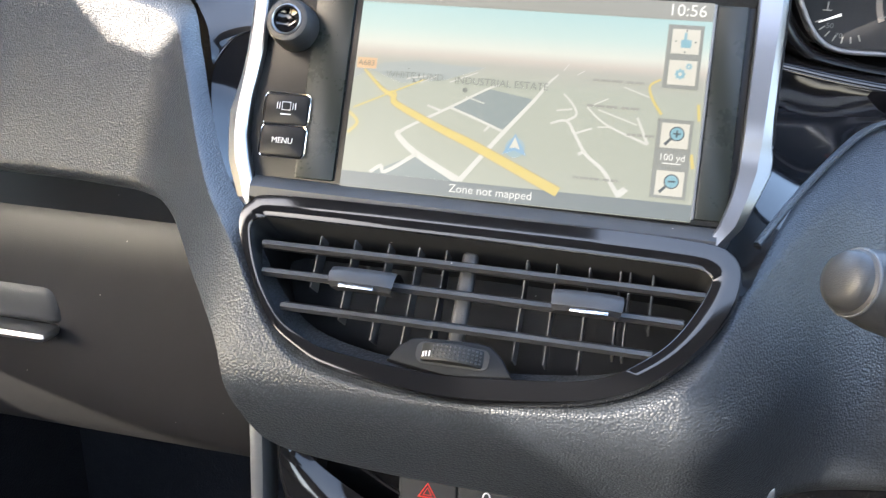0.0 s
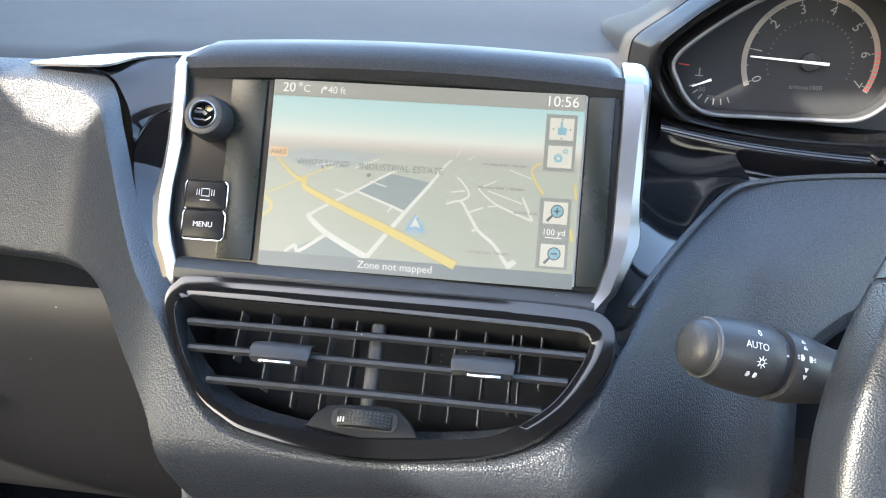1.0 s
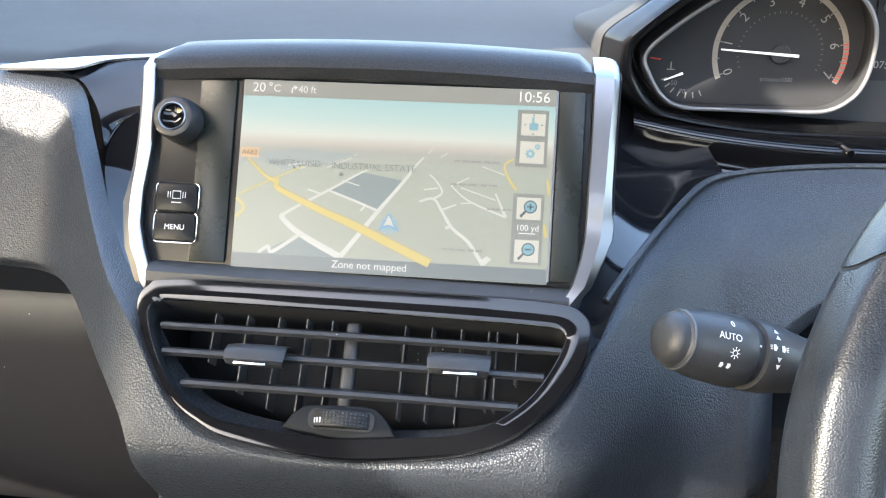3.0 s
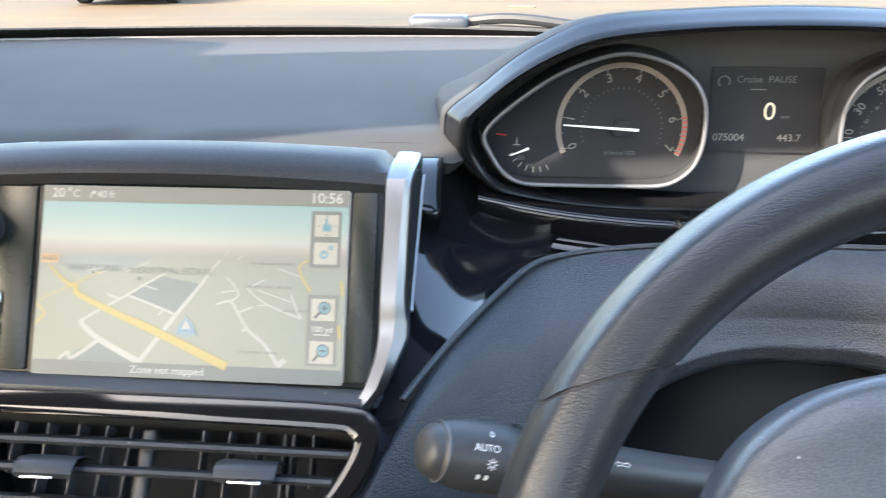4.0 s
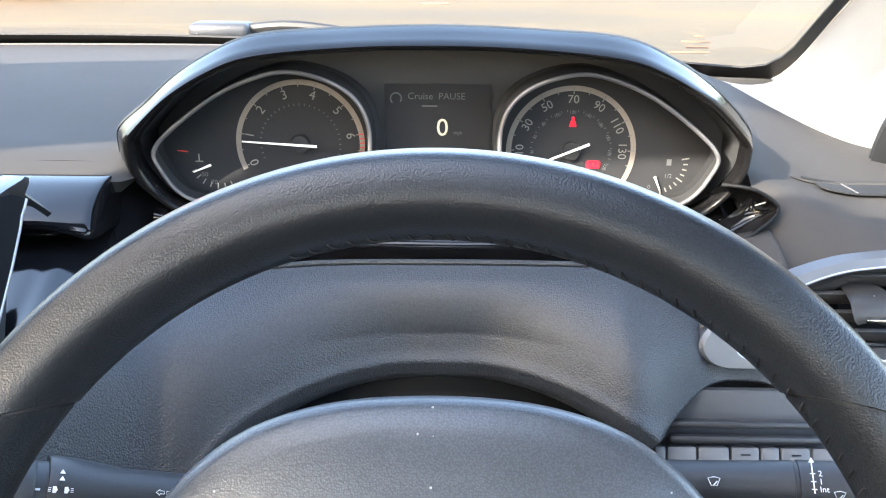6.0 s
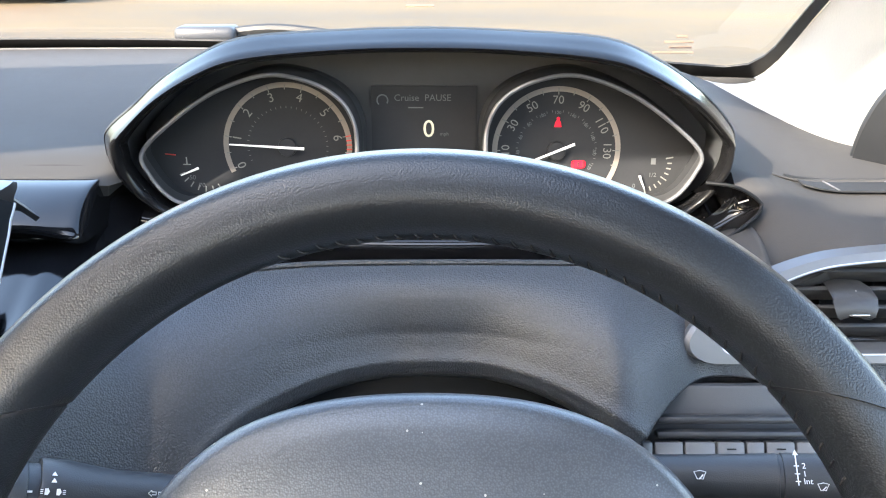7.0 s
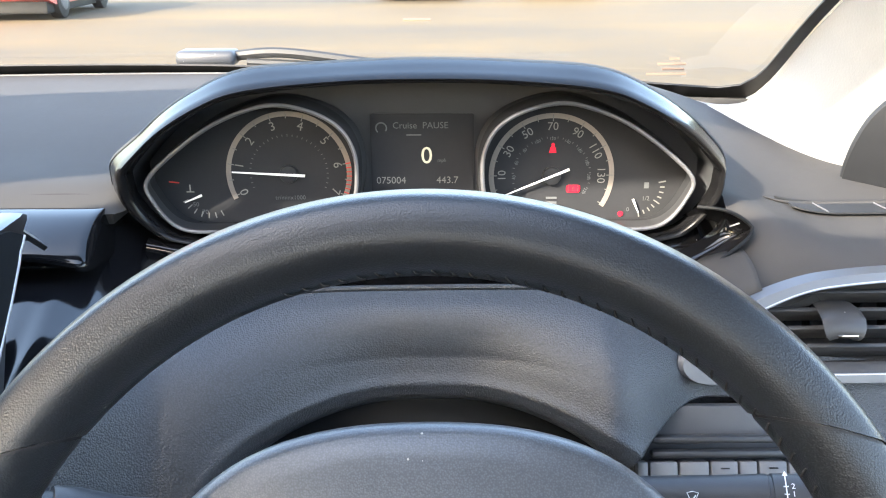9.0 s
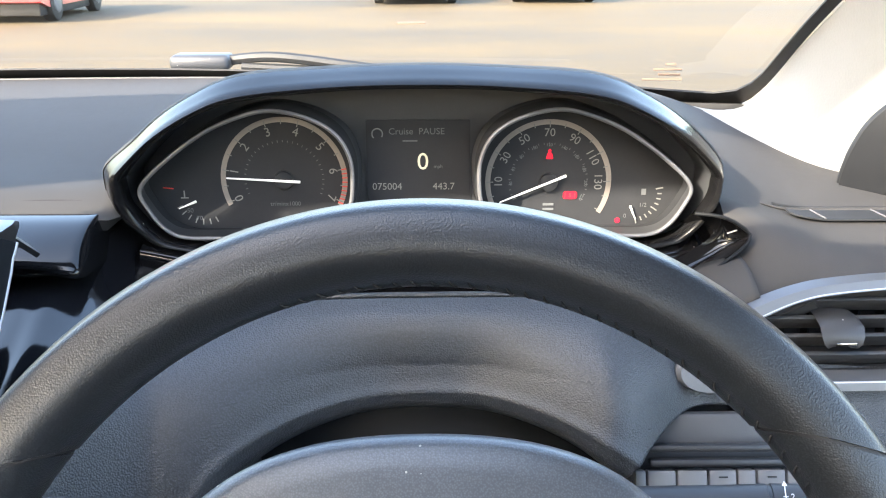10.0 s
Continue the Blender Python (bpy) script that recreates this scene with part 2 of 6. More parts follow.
def strip(points, w0, w1, depth, m):
    """A flat line of growing width along points (x, y)."""
    pts = [Vector((*p, 0)) for p in points]
    n = len(pts)
    left, right = [], []
    for i, p in enumerate(pts):
        t = (pts[min(i + 1, n - 1)] - pts[max(i - 1, 0)]).normalized()
        s = Vector((-t.y, t.x, 0)) * (w0 + (w1 - w0) * i / (n - 1)) / 2
        left.append(p + s)
        right.append(p - s)
    bm = loft([left, right])
    for v in bm.verts:
        v.co.z += depth
    bmesh.ops.transform(bm, matrix=m, verts=bm.verts)
    return bm


def text(body, size, m, mat, parent, name="lettering", align="CENTER", depth=0.00006, label=""):
    cu = bpy.data.curves.new(name, "FONT")
    cu.body, cu.size, cu.align_x, cu.align_y, cu.extrude, cu.resolution_u = body, size, align, "CENTER", depth, 3
    tmp = new(name, cu)
    dg = bpy.context.evaluated_depsgraph_get()
    me = bpy.data.meshes.new_from_object(tmp.evaluated_get(dg))
    bpy.data.objects.remove(tmp)
    bm = bmesh.new()
    bm.from_mesh(me)
    bmesh.ops.transform(bm, matrix=m, verts=bm.verts)
    return part(name, bm, mat, parent, label or "lettering " + body, smooth=False)


def sstep(a, b, x):
    t = min(max((x - a) / (b - a), 0.0), 1.0)
    return t * t * (3 - 2 * t)


# ---- outside and car shell ----
def grid(f, us, vs):
    return loft([[f(u, v) for u in us] for v in vs])


def span(a, b, n):
    return [a + (b - a) * i / (n - 1) for i in range(n)]


ground = part("ground", box((240, 240, 0.2), pose(0, 60, -0.1)), concrete, smooth=False)
tagged(ground, "pale sunlit worn concrete yard with darker streaks", "ground", kind="structure")


def parked_car(name, label, paint, m, length=4.2):
    car = thing(name, label, "car", at=m.translation)
    half = length / 2
    side = [(-half, 0.35), (-half, 0.75), (-half + 0.5, 0.92), (-half + 1.1, 0.98), (-half + 1.75, 1.42), (half - 1.2, 1.46), (half - 0.35, 1.0), (half, 0.9), (half, 0.35), (half - 0.4, 0.25), (-half + 0.4, 0.25)]
    rings = [[m @ Vector((x, w * (0.8 if z > 1.1 else 1.0), z)) for x, z in side] for w in (-0.88, -0.6, 0.6, 0.88)]
    part("body", loft(rings, True, True), paint, car)
    # Dark box between the wheels in place of the shade below the car
    part("under_shade", box((length - 0.3, 1.62, 0.26), m @ pose(0, 0, 0.24), 0.04), rubber, car, "dark box standing for the shade under the car")
    for e in (-1, 1):
        for f in (-1, 1):
            part("lamp", box((0.05, 0.30, 0.13), m @ pose(e * (half - 0.01), f * 0.66, 0.74), 0.02), grey_plastic, car)
    for s in (-1, 1):
        for x in (-half + 0.75, half - 0.75):
            w = part("wheel", cyl(0.31, 0.31, 0.2, m @ pose(x, 0.8 * s, 0.31, 90), 28, 0.03), rubber, car)
            part("rim", cyl(0.19, 0.17, 0.04, m @ pose(x, 0.9 * s, 0.31, 90), 20, 0.01), grey_plastic, w)
        glass = [(-half + 1.3, 1.02), (-half + 1.85, 1.36), (half - 1.3, 1.38), (half - 0.75, 1.02)]
        part("side_window", plate([(x, z) for x, z in glass], 0.004, m @ pose(0, s * 0.80, 0, 90)), gloss_black, car)
    return car


parked_car("parked_car", "dark hatchback parked across the yard", car_dark, pose(-0.2, 21.7, 0, 0, 0, 93), 4.0)
parked_car("parked_car", "dark saloon parked across the yard", car_dark, pose(3.0, 22.1, 0, 0, 0, 87), 4.3)
parked_car("parked_car", "red hatchback parked across the yard", car_red, pose(-7.2, 17.2, 0, 0, 0, 94), 3.9)
cover = part("drain_cover", plate(rounded(0.46, 0.40, 0.04), 0.012, pose(-0.10, 15.2, -0.002)), rubber)
tagged(cover, "rusty brown drain cover set in the yard", "drain cover")
cover.data.materials[0] = material("rusty_iron", (0.11, 0.062, 0.032), 0.8, grain=0.002, grain_scale=60, kind="noise")

shell = thing("car_shell", "inner shell of the car with pale headliner cut to shape sun patches, and dark carpet", "car body", kind="structure")
WS_Y, WS_Z, RAKE = 0.975, 1.118, 1.55     # base of the windscreen and its slope back per metre of rise


def screen_at(x, z):
    """The inner face of the windscreen."""
    return Vector((x, WS_Y + 0.05 - 0.22 * x * x - (z - WS_Z) * RAKE, z))


roof_z = lambda u, v: 1.46 + 0.08 * (1 - (u / 0.72) ** 2) - 0.02 * ((v + 0.6) / 1.2) ** 2
sun_gap_front = lambda x: 0.135 + 0.20 * (x + 0.75)      # gap cut in the unseen roof to throw sun patches on the dash
sun_gap_rear = lambda x: 0.03 + 0.28 * (x + 0.77)
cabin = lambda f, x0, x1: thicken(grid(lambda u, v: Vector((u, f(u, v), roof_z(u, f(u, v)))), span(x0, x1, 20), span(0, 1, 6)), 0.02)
# Unseen roof cloth and header, edges placed to let sun onto chosen spots
part("header_sun_mask", cabin(lambda u, v: 0.47 + (sun_gap_front(u) - 0.47) * v, -0.72, -0.345), headliner, shell)
part("headliner", cabin(lambda u, v: sun_gap_rear(u) + (-0.21 - 0.025 * sstep(-0.57, -0.53, u) - 0.185 * sstep(-0.37, -0.35, u) - sun_gap_rear(u)) * v, -0.70, -0.345), headliner, shell)
part("header_sun_mask", cabin(lambda u, v: 0.45 - 0.295 * v, -0.345, -0.02), headliner, shell)
part("header_sun_mask", cabin(lambda u, v: 0.45 - 0.09 * v, -0.02, 0.42), headliner, shell)
part("headliner", cabin(lambda u, v: 0.075 - 0.495 * v, -0.345, -0.02), headliner, shell)
part("headliner", cabin(lambda u, v: 0.050 - 0.470 * v, -0.02, 0.42), headliner, shell)
part("headliner", cabin(lambda u, v: 0.45 - 0.87 * v, 0.42, 0.76), headliner, shell)
part("headliner", cabin(lambda u, v: -1.15 - 0.80 * v, -0.72, 0.76), headliner, shell)
part("headliner", cabin(lambda u, v: -0.04 - 1.11 * v, -0.72, -0.645), headliner, shell)
part("headliner", cabin(lambda u, v: -0.40 - 0.75 * v, 0.50, 0.76), headliner, shell)
# Unseen side rail, added as a sun mask; its notch lights the passenger pad
sun_mask_outline = [(-1.93, 1.36), (-0.30, 1.33), (-0.13, 1.26), (0.05, 1.17), (0.20, 1.08), (0.34, 1.01), (0.62, 1.01), (0.62, 1.30), (0.40, 1.50), (0.30, 1.53), (0.162, 1.53), (0.160, 1.405), (0.12, 1.408), (0.065, 1.437), (0.046, 1.475), (0.035, 1.50), (-0.05, 1.49), (-1.93, 1.49)]
part("rail_sun_mask", plate(sun_mask_outline, 0.03, Matrix(((0, 0, 1, -0.735), (1, 0, 0, 0), (0, 1, 0, 0), (0, 0, 0, 1)))), headliner, shell)
# Unseen rod along the left pillar, added to stop a sun streak on the dash
part("pillar_sun_block", tube([Vector((-0.72, 1.00, 1.08)), Vector((-0.71, 0.72, 1.29)), Vector((-0.70, 0.44, 1.48))], 0.062, 12), headliner, shell)
# Unseen panels at the rear sides, added to cut light from behind
for x in (-0.74, 0.78):
    part("quarter_panel", box((0.05, 1.0, 0.60), pose(x, -1.45, 1.22), 0.02), carpet, shell)
# Unseen roof panes: front left clear for the sun gap, rear tinted to dim patches
for y0, y1, pane_mat, words_ in ((0.36, -0.185, pane_glass, "unseen clear front roof pane over the sun gap"), (-0.190, -1.30, roof_glass, "unseen rear roof pane, tinted to dim the sun")):
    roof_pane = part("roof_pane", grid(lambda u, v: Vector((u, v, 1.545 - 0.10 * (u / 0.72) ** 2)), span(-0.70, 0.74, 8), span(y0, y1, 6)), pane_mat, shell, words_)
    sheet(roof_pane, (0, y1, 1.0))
side_pane = part("side_window", grid(lambda u, v: Vector((-0.75 + 0.02 * (v - 1.0), u, v)), span(-1.9, 0.7, 8), span(1.0, 1.40, 4)), side_glass, shell, "lightly tinted side window")
sheet(side_pane, (0, -0.3, 1.2))
part("carpet", box((1.5, 3.4, 0.03), pose(0.02, -0.3, 0.30)), carpet, shell, smooth=False)
part("rear_bulkhead", box((1.5, 0.05, 1.0), pose(0.02, -1.95, 0.80)), carpet, shell, smooth=False)
part("firewall", box((1.5, 0.05, 0.80), pose(0.02, 1.0, 0.69)), carpet, shell, smooth=False)
part("kick_panel", box((0.03, 0.55, 0.66), pose(-0.715, 0.76, 0.63), 0.01), carpet, shell)
part("door_panel", box((0.04, 3.0, 0.70), pose(-0.76, -0.47, 0.66), 0.01), soft_black, shell)
part("door_panel", box((0.04, 3.0, 0.70), pose(0.80, -0.47, 0.66), 0.01), soft_black, shell)
for x in (-0.74, 0.78):
    part("door_pillar", box((0.05, 0.12, 0.55), pose(x, -0.62, 1.27, 0, -6 if x > 0 else 6, 0), 0.02), headliner, shell)
for x, fwd in ((-0.42, 0.0), (0.29, 0.20)):
    seat = thing("front_seat", "grey cloth front seat with headrest", "seat", "front seats", at=(x, -0.45 + fwd, 0.33))
    part("cushion", box((0.48, 0.5, 0.16), pose(x, -0.42 + fwd, 0.52, 8), 0.05, 3), seat_cloth, seat)
    part("backrest", box((0.48, 0.14, 0.62), pose(x, -0.74 + fwd, 0.88, -14), 0.05, 3), seat_cloth, seat)
    part("headrest", box((0.26, 0.1, 0.18), pose(x, -0.86 + fwd, 1.30, -10), 0.04, 3), seat_cloth, seat)
    part("seat_base", box((0.4, 0.4, 0.14), pose(x, -0.42 + fwd, 0.385), 0.01), matte_black, seat)

windscreen = thing("windscreen_1", "raked windscreen with black printed border", "windscreen", kind="structure")
WS_XL = -0.80
pane = part("pane", grid(screen_at, span(WS_XL, 0.70, 30), span(1.075, 1.56, 12)), pane_glass, windscreen)
sheet(pane, (0, 0, 1.2))
pane.visible_shadow = False
border = [(-0.80, 1.106), (-0.40, 1.110), (0.0, 1.111), (0.40, 1.099), (0.50, 1.093), (0.545, 1.087), (0.573, 1.084), (0.599, 1.091), (0.610, 1.112), (0.6105, 1.134), (0.610, 1.171), (0.612, 1.203), (0.622, 1.30), (0.632, 1.42)]
inner = [(-0.80, 1.127), (-0.40, 1.129), (0.0, 1.128), (0.40, 1.115), (0.49, 1.1105), (0.545, 1.107), (0.571, 1.1065), (0.588, 1.111), (0.597, 1.124), (0.5985, 1.138), (0.599, 1.171), (0.601, 1.203), (0.611, 1.30), (0.621, 1.42)]


def on_screen(x, z, off=0.0):
    p = screen_at(x, z)
    return p + Vector((0, -1, -RAKE)).normalized() * off


bl = resample(spline([on_screen(x, z, 0.003) for x, z in border]), 90)
il = resample(spline([on_screen(x, z, 0.003) for x, z in inner]), 90)
part("printed_border", thicken(loft([bl, il]), 0.002), rubber, windscreen, "black printed glass border")
for i, w in enumerate((0.010, 0.028, 0.022, 0.040)):
    c = on_screen(0.512 + (0.004 if i == 2 else 0), 1.140 - 0.0062 * i, 0.004)
    part("glass_mark", box((w, 0.0006, 0.0022), Matrix.Translation(c) @ pose(0, 0, 0, -33)), glass_ink, windscreen, "small faded glass marking", smooth=False)
cowl = part("scuttle_panel", thicken(grid(lambda u, v: Vector((u, WS_Y + 0.05 - 0.22 * u * u + v, 1.095 - 0.2 * v)), span(-0.75, 0.68, 20), span(0.012, 0.16, 5)), 0.01), rubber)
tagged(cowl, "black plastic scuttle panel below the windscreen", "scuttle", kind="structure")

wiper = thing("windscreen_wiper", "black windscreen wiper arm resting on the scuttle", "wiper", at=(0.02, 1.14, 1.10))
part("pivot_cover", box((0.070, 0.04, 0.018), pose(0.012, 1.13, 1.117), 0.007, 3), soft_black, wiper)
part("arm", tube(spline([(0.04, 1.13, 1.118), (0.10, 1.12, 1.123), (0.20, 1.11, 1.112), (0.30, 1.10, 1.10)], 5), 0.006, 8), rubber, wiper)
part("blade", tube(spline([(0.06, 1.12, 1.112), (0.20, 1.11, 1.106), (0.40, 1.08, 1.098)], 5), 0.005, 8), rubber, wiper)

# pale pillar trim beside the windscreen, and the door's black corner
pillar = thing("pillar_trim", "pale grey fabric-textured windscreen pillar trim", "pillar trim", kind="structure")
pl = resample(spline([on_screen(x, z, 0.006) for x, z in ((0.545, 1.083), (0.573, 1.080), (0.602, 1.088), (0.6125, 1.112), (0.613, 1.134), (0.6125, 1.171), (0.615, 1.203), (0.625, 1.30), (0.635, 1.42))]), 40)
pr = resample(spline([(0.535, 0.93, 1.082), (0.575, 0.87, 1.055), (0.63, 0.83, 1.025), (0.69, 0.76, 1.02), (0.72, 0.70, 1.08), (0.735, 0.62, 1.16), (0.75, 0.50, 1.29), (0.765, 0.36, 1.42)]), 40)
rows = []
for k in range(9):
    f = k / 8
    rows.append([a.lerp(b, f) + Vector((-0.012, -0.006, 0.012)) * math.sin(math.pi * f) for a, b in zip(pl, pr)])
part("trim_skin", thicken(loft(rows), 0.004), pillar_fabric, pillar)
left_pillar = [[Vector((-p.x - 0.10, p.y, p.z)) for p in row] for row in rows]
part("trim_skin", thicken(loft(left_pillar), 0.004), pillar_fabric, pillar)
corner = thing("door_corner_trim", "black plastic corner trim at the door mirror", "door trim")
cl = spline([(0.594, 0.71, 1.02), (0.589, 0.705, 1.06), (0.588, 0.70, 1.085), (0.591, 0.695, 1.106), (0.599, 0.69, 1.126), (0.616, 0.68, 1.146), (0.64, 0.665, 1.168), (0.70, 0.64, 1.195)], 6)
cm = spline([(0.66, 0.62, 1.02), (0.66, 0.62, 1.05), (0.66, 0.62, 1.07), (0.66, 0.62, 1.085), (0.665, 0.615, 1.10), (0.675, 0.61, 1.115), (0.695, 0.60, 1.13), (0.72, 0.60, 1.15)], 6)
cr = spline([(0.76, 0.50, 1.01), (0.76, 0.50, 1.03), (0.76, 0.50, 1.05), (0.76, 0.50, 1.06), (0.76, 0.50, 1.07), (0.76, 0.50, 1.08), (0.76, 0.50, 1.09), (0.76, 0.50, 1.10)], 6)
cl, cm, cr = [[Vector((0.285, 0.063, 1.248)).lerp(p, 1.06) for p in line] for line in (cl, cm, cr)]
part("trim_plate", thicken(loft([cl, cm, cr]), 0.01), inlay_black, corner)
part("seal", tube(cl, 0.006, 10), rubber, corner)

# ---- dashboard ----
dashboard = thing("dashboard", "dark grey soft-grained dashboard with padded centre surround", "dashboard", at=(0, 0.7, 0.9))
X0 = 0.2745                                 # the driver's axis


def top_z(x, y):
    far_edge = 0.035 * sstep(0.62, 0.88, y)
    far = 0.090 * sstep(0.40 + far_edge, 0.74 + far_edge, x) * (0.65 + 0.35 * sstep(0.55, 0.85, y))
    near = 0.029 * sstep(0.43, 0.56, x)
    w = sstep(0.71, 0.90, y)
    drop = near * (1 - w) + far * w
    drop += 0.034 * sstep(0.455, 0.467, x) * sstep(0.54, 0.48, x) * sstep(0.612, 0.556, y)
    drop += 0.030 * math.exp(-((x - 0.468) / 0.020) ** 2 - ((y - 0.598) / 0.022) ** 2)     # socket of the outer wing trim
    return 1.093 + 0.022 * sstep(0.60, 1.02, y) - drop - 0.05 * sstep(-0.5, -0.85, x)


def front_y(x):
    return 0.548 + 0.047 * sstep(-0.285, -0.262, x) * sstep(-0.12, -0.16, x) + 0.065 * sstep(-0.22, -0.05, x) + 0.11 * sstep(0.078, 0.100, x) * sstep(0.473, 0.463, x) - 0.057 * sstep(0.463, 0.475, x)


def dash_top(u, v):
    y0 = front_y(u)
    y = y0 + (WS_Y + 0.045 - 0.22 * u * u - y0) * v
    return Vector((u, y, top_z(u, y) - 0.013 * max(0.0, 1 - v / 0.10) ** 2))


part("dash_top", thicken(grid(dash_top, span(-0.78, 0.78, 200), [0, 0.012, 0.024, 0.036, 0.05, 0.065, 0.08, 0.10] + span(0.125, 1.0, 30)), 0.01), dash_skin, dashboard)
part("rear_strip", tube([Vector((x, WS_Y + 0.034 - 0.22 * x * x, top_z(x, 1.0) - 0.001)) for x in span(-0.75, 0.42, 40)], 0.0022, 8), grey_plastic, dashboard, "thin demister strip along the glass")


def skin_y(x, z):
    """The face of the padded skin."""
    s = z - 0.952
    vent = 0.3560 + 0.13 * s + 0.75 * (math.sqrt(s * s + 0.016 ** 2) - 0.004)
    pad = 0.50 + 0.55 * (z - 1.0)
    d = z - 1.020
    drv = 0.496 + 0.55 * d + 1.55 * 0.007 * math.log(1 + math.exp(d / 0.007))
    a = abs(x - 0.279)
    bowl = 0.66 * sstep(0.16 if x < 0.279 else 0.150, 0.015, a)
    deep = 0.5415 + 0.14 * (z - 1.0) + 0.9 * 0.003 * math.log(1 + math.exp((z - 1.0385) / 0.003)) if z > 0.97 else 0.5373
    drv = drv * (1 - bowl) + deep * bowl
    d = 1.0
    if a < 0.19:
        # distance from the arch over the column, a rounded superellipse
        ra, rz = a / 0.134, max(0.0, z - 0.930) / 0.0680
        lean = max(0.5, math.hypot(2.9 * ra ** 1.9 / 0.134, 2.9 * rz ** 1.9 / 0.0680))
        d = (ra ** 2.9 + rz ** 2.9 - 1) / lean
    drv += min(max(0.0, 1.041 - z) * 0.42, 0.0120) * sstep(0.15 if x < 0.279 else 0.140, 0.01, a)
    w = sstep(-0.14, -0.27, x)
    y = vent * (1 - w) + pad * w
    w = sstep(0.040, 0.135, x)
    y = y * (1 - w) + drv * w
    y += 0.055 * sstep(0.376, 0.446, x)
    # rolled arch over the column, and the hollow below it
    if a < 0.19:
        y -= 0.0018 * math.exp(-(d / 0.0032) ** 2) * sstep(0.16, 0.11, a)
        under = min(max(-d, 0.0), 0.026)
        y += under ** 2 / 0.032 + 0.130 * sstep(-0.020, -0.055, d)
    # hollow for the switch row
    if x > 0.37:
        u = (x - 0.445) / 0.062
        edge = 0.985 - 0.03 * abs(u) ** 3
        y += 0.03 * sstep(0.003, -0.006, z - edge) * sstep(1.05, 0.95, abs(u))
    return y


upper = [(-0.78, 1.088), (-0.50, 1.089), (-0.33, 1.089), (-0.285, 1.088), (-0.252, 1.078), (-0.235, 1.055), (-0.214, 1.032), (-0.188, 1.015), (-0.1605, 1.003), (-0.1460, 0.992), (-0.1297, 0.9764), (-0.112, 0.966),
         (-0.084, 0.9605), (-0.048, 0.959), (-0.008, 0.962), (0.016, 0.966), (0.034, 0.974), (0.050, 0.988), (0.061, 1.006), (0.080, 1.021), (0.105, 1.032), (0.137, 1.041), (0.20, 1.046), (0.28, 1.047), (0.36, 1.047), (0.405, 1.047), (0.43, 1.047), (0.456, 1.044), (0.478, 1.01), (0.74, 0.998)]
lower = [(-0.78, 0.980), (-0.50, 0.981), (-0.33, 0.981), (-0.285, 0.980), (-0.256, 0.979), (-0.232, 0.9805), (-0.208, 0.981), (-0.185, 0.977), (-0.166, 0.970), (-0.152, 0.957), (-0.145, 0.930), (-0.134, 0.902),
         (-0.090, 0.892), (-0.048, 0.890), (-0.004, 0.890), (0.025, 0.891), (0.05, 0.893), (0.072, 0.895), (0.092, 0.896), (0.112, 0.896), (0.135, 0.895), (0.160, 0.893), (0.21, 0.890), (0.28, 0.888), (0.36, 0.888), (0.405, 0.888), (0.42, 0.888), (0.44, 0.888), (0.47, 0.888), (0.74, 0.888)]
per = 26
up_line = spline([(x, 0, z) for x, z in upper], per)
lo_line = spline([(x, 0, z) for x, z in lower], per)
ROWS_N = 150
cols = []
for a, b in zip(up_line, lo_line):
    col = []
    for k in range(ROWS_N):
        s = k / (ROWS_N - 1)
        p = a.lerp(b, s)
        y = skin_y(p.x, p.z)
        lip = 0.014 * sstep(-0.60, -0.20, p.x) * sstep(0.16, 0.10, p.x) + 0.004
        y += lip * (max(0.0, 1 - s / 0.10) ** 2) + 0.010 * max(0.0, 1 - (1 - s) / 0.10) ** 2
        col.append(Vector((p.x, y, p.z)))
    end = col[-1]
    for k in range(1, 5):
        col.append(end + Vector((0, 0.022 * k, -0.003 + 0.002 * k)))
    cols.append(col)
part("padded_skin", loft(cols), leather, dashboard, "grained black padded skin", sharp=180)
top_edge = [Vector((p.x, skin_y(p.x, p.z) + 0.006, p.z + 0.0012)) for p in up_line if 0.066 < p.x < 0.43]
part("panel_edge", tube(top_edge, 0.0018, 8, False, (0, 1, 0)), leather, dashboard, "thin raised edge along the driver's panel")

# passenger side below the pad
part("glovebox_lid", loft([[Vector((x, y + 0.02 * sstep(-0.25, -0.17, x), z)) for x in span(-0.76, -0.15, 24)] for y, z in ((0.60, 0.945), (0.552, 0.938), (0.547, 0.93), (0.545, 0.90), (0.548, 0.86), (0.556, 0.82), (0.566, 0.785), (0.580, 0.750), (0.600, 0.728), (0.66, 0.718))]), glovebox_plastic, dashboard, "scuffed grey plastic glovebox lid")
part("glovebox_recess", box((0.16, 0.03, 0.036), pose(-0.443, 0.5585, 0.868, -3), 0.012, 3), matte_black, dashboard, "recessed glovebox latch")
part("glovebox_latch", box((0.15, 0.02, 0.008), pose(-0.443, 0.540, 0.849, -3), 0.004, 2), silver, dashboard, "satin silver latch edge")

# lower console face
console = thing("lower_console", "gloss black lower console with hazard and lock switches", "console", at=(-0.04, 0.45, 0.85))
part("console_face", loft([[Vector((x, y + 0.35 * abs(x + 0.04) ** 1.5, z)) for x in span(-0.140, 0.075, 26)] for y, z in ((0.455, 0.905), (0.435, 0.900), (0.424, 0.892), (0.420, 0.86), (0.42, 0.80), (0.43, 0.74))]), gloss_black, console)
bez_out = resample(spline([(-0.1385, 0.402, 0.897), (-0.1380, 0.398, 0.882), (-0.1320, 0.394, 0.868), (-0.1150, 0.391, 0.858), (-0.0900, 0.390, 0.853), (-0.0800, 0.390, 0.851)], 6), 24)
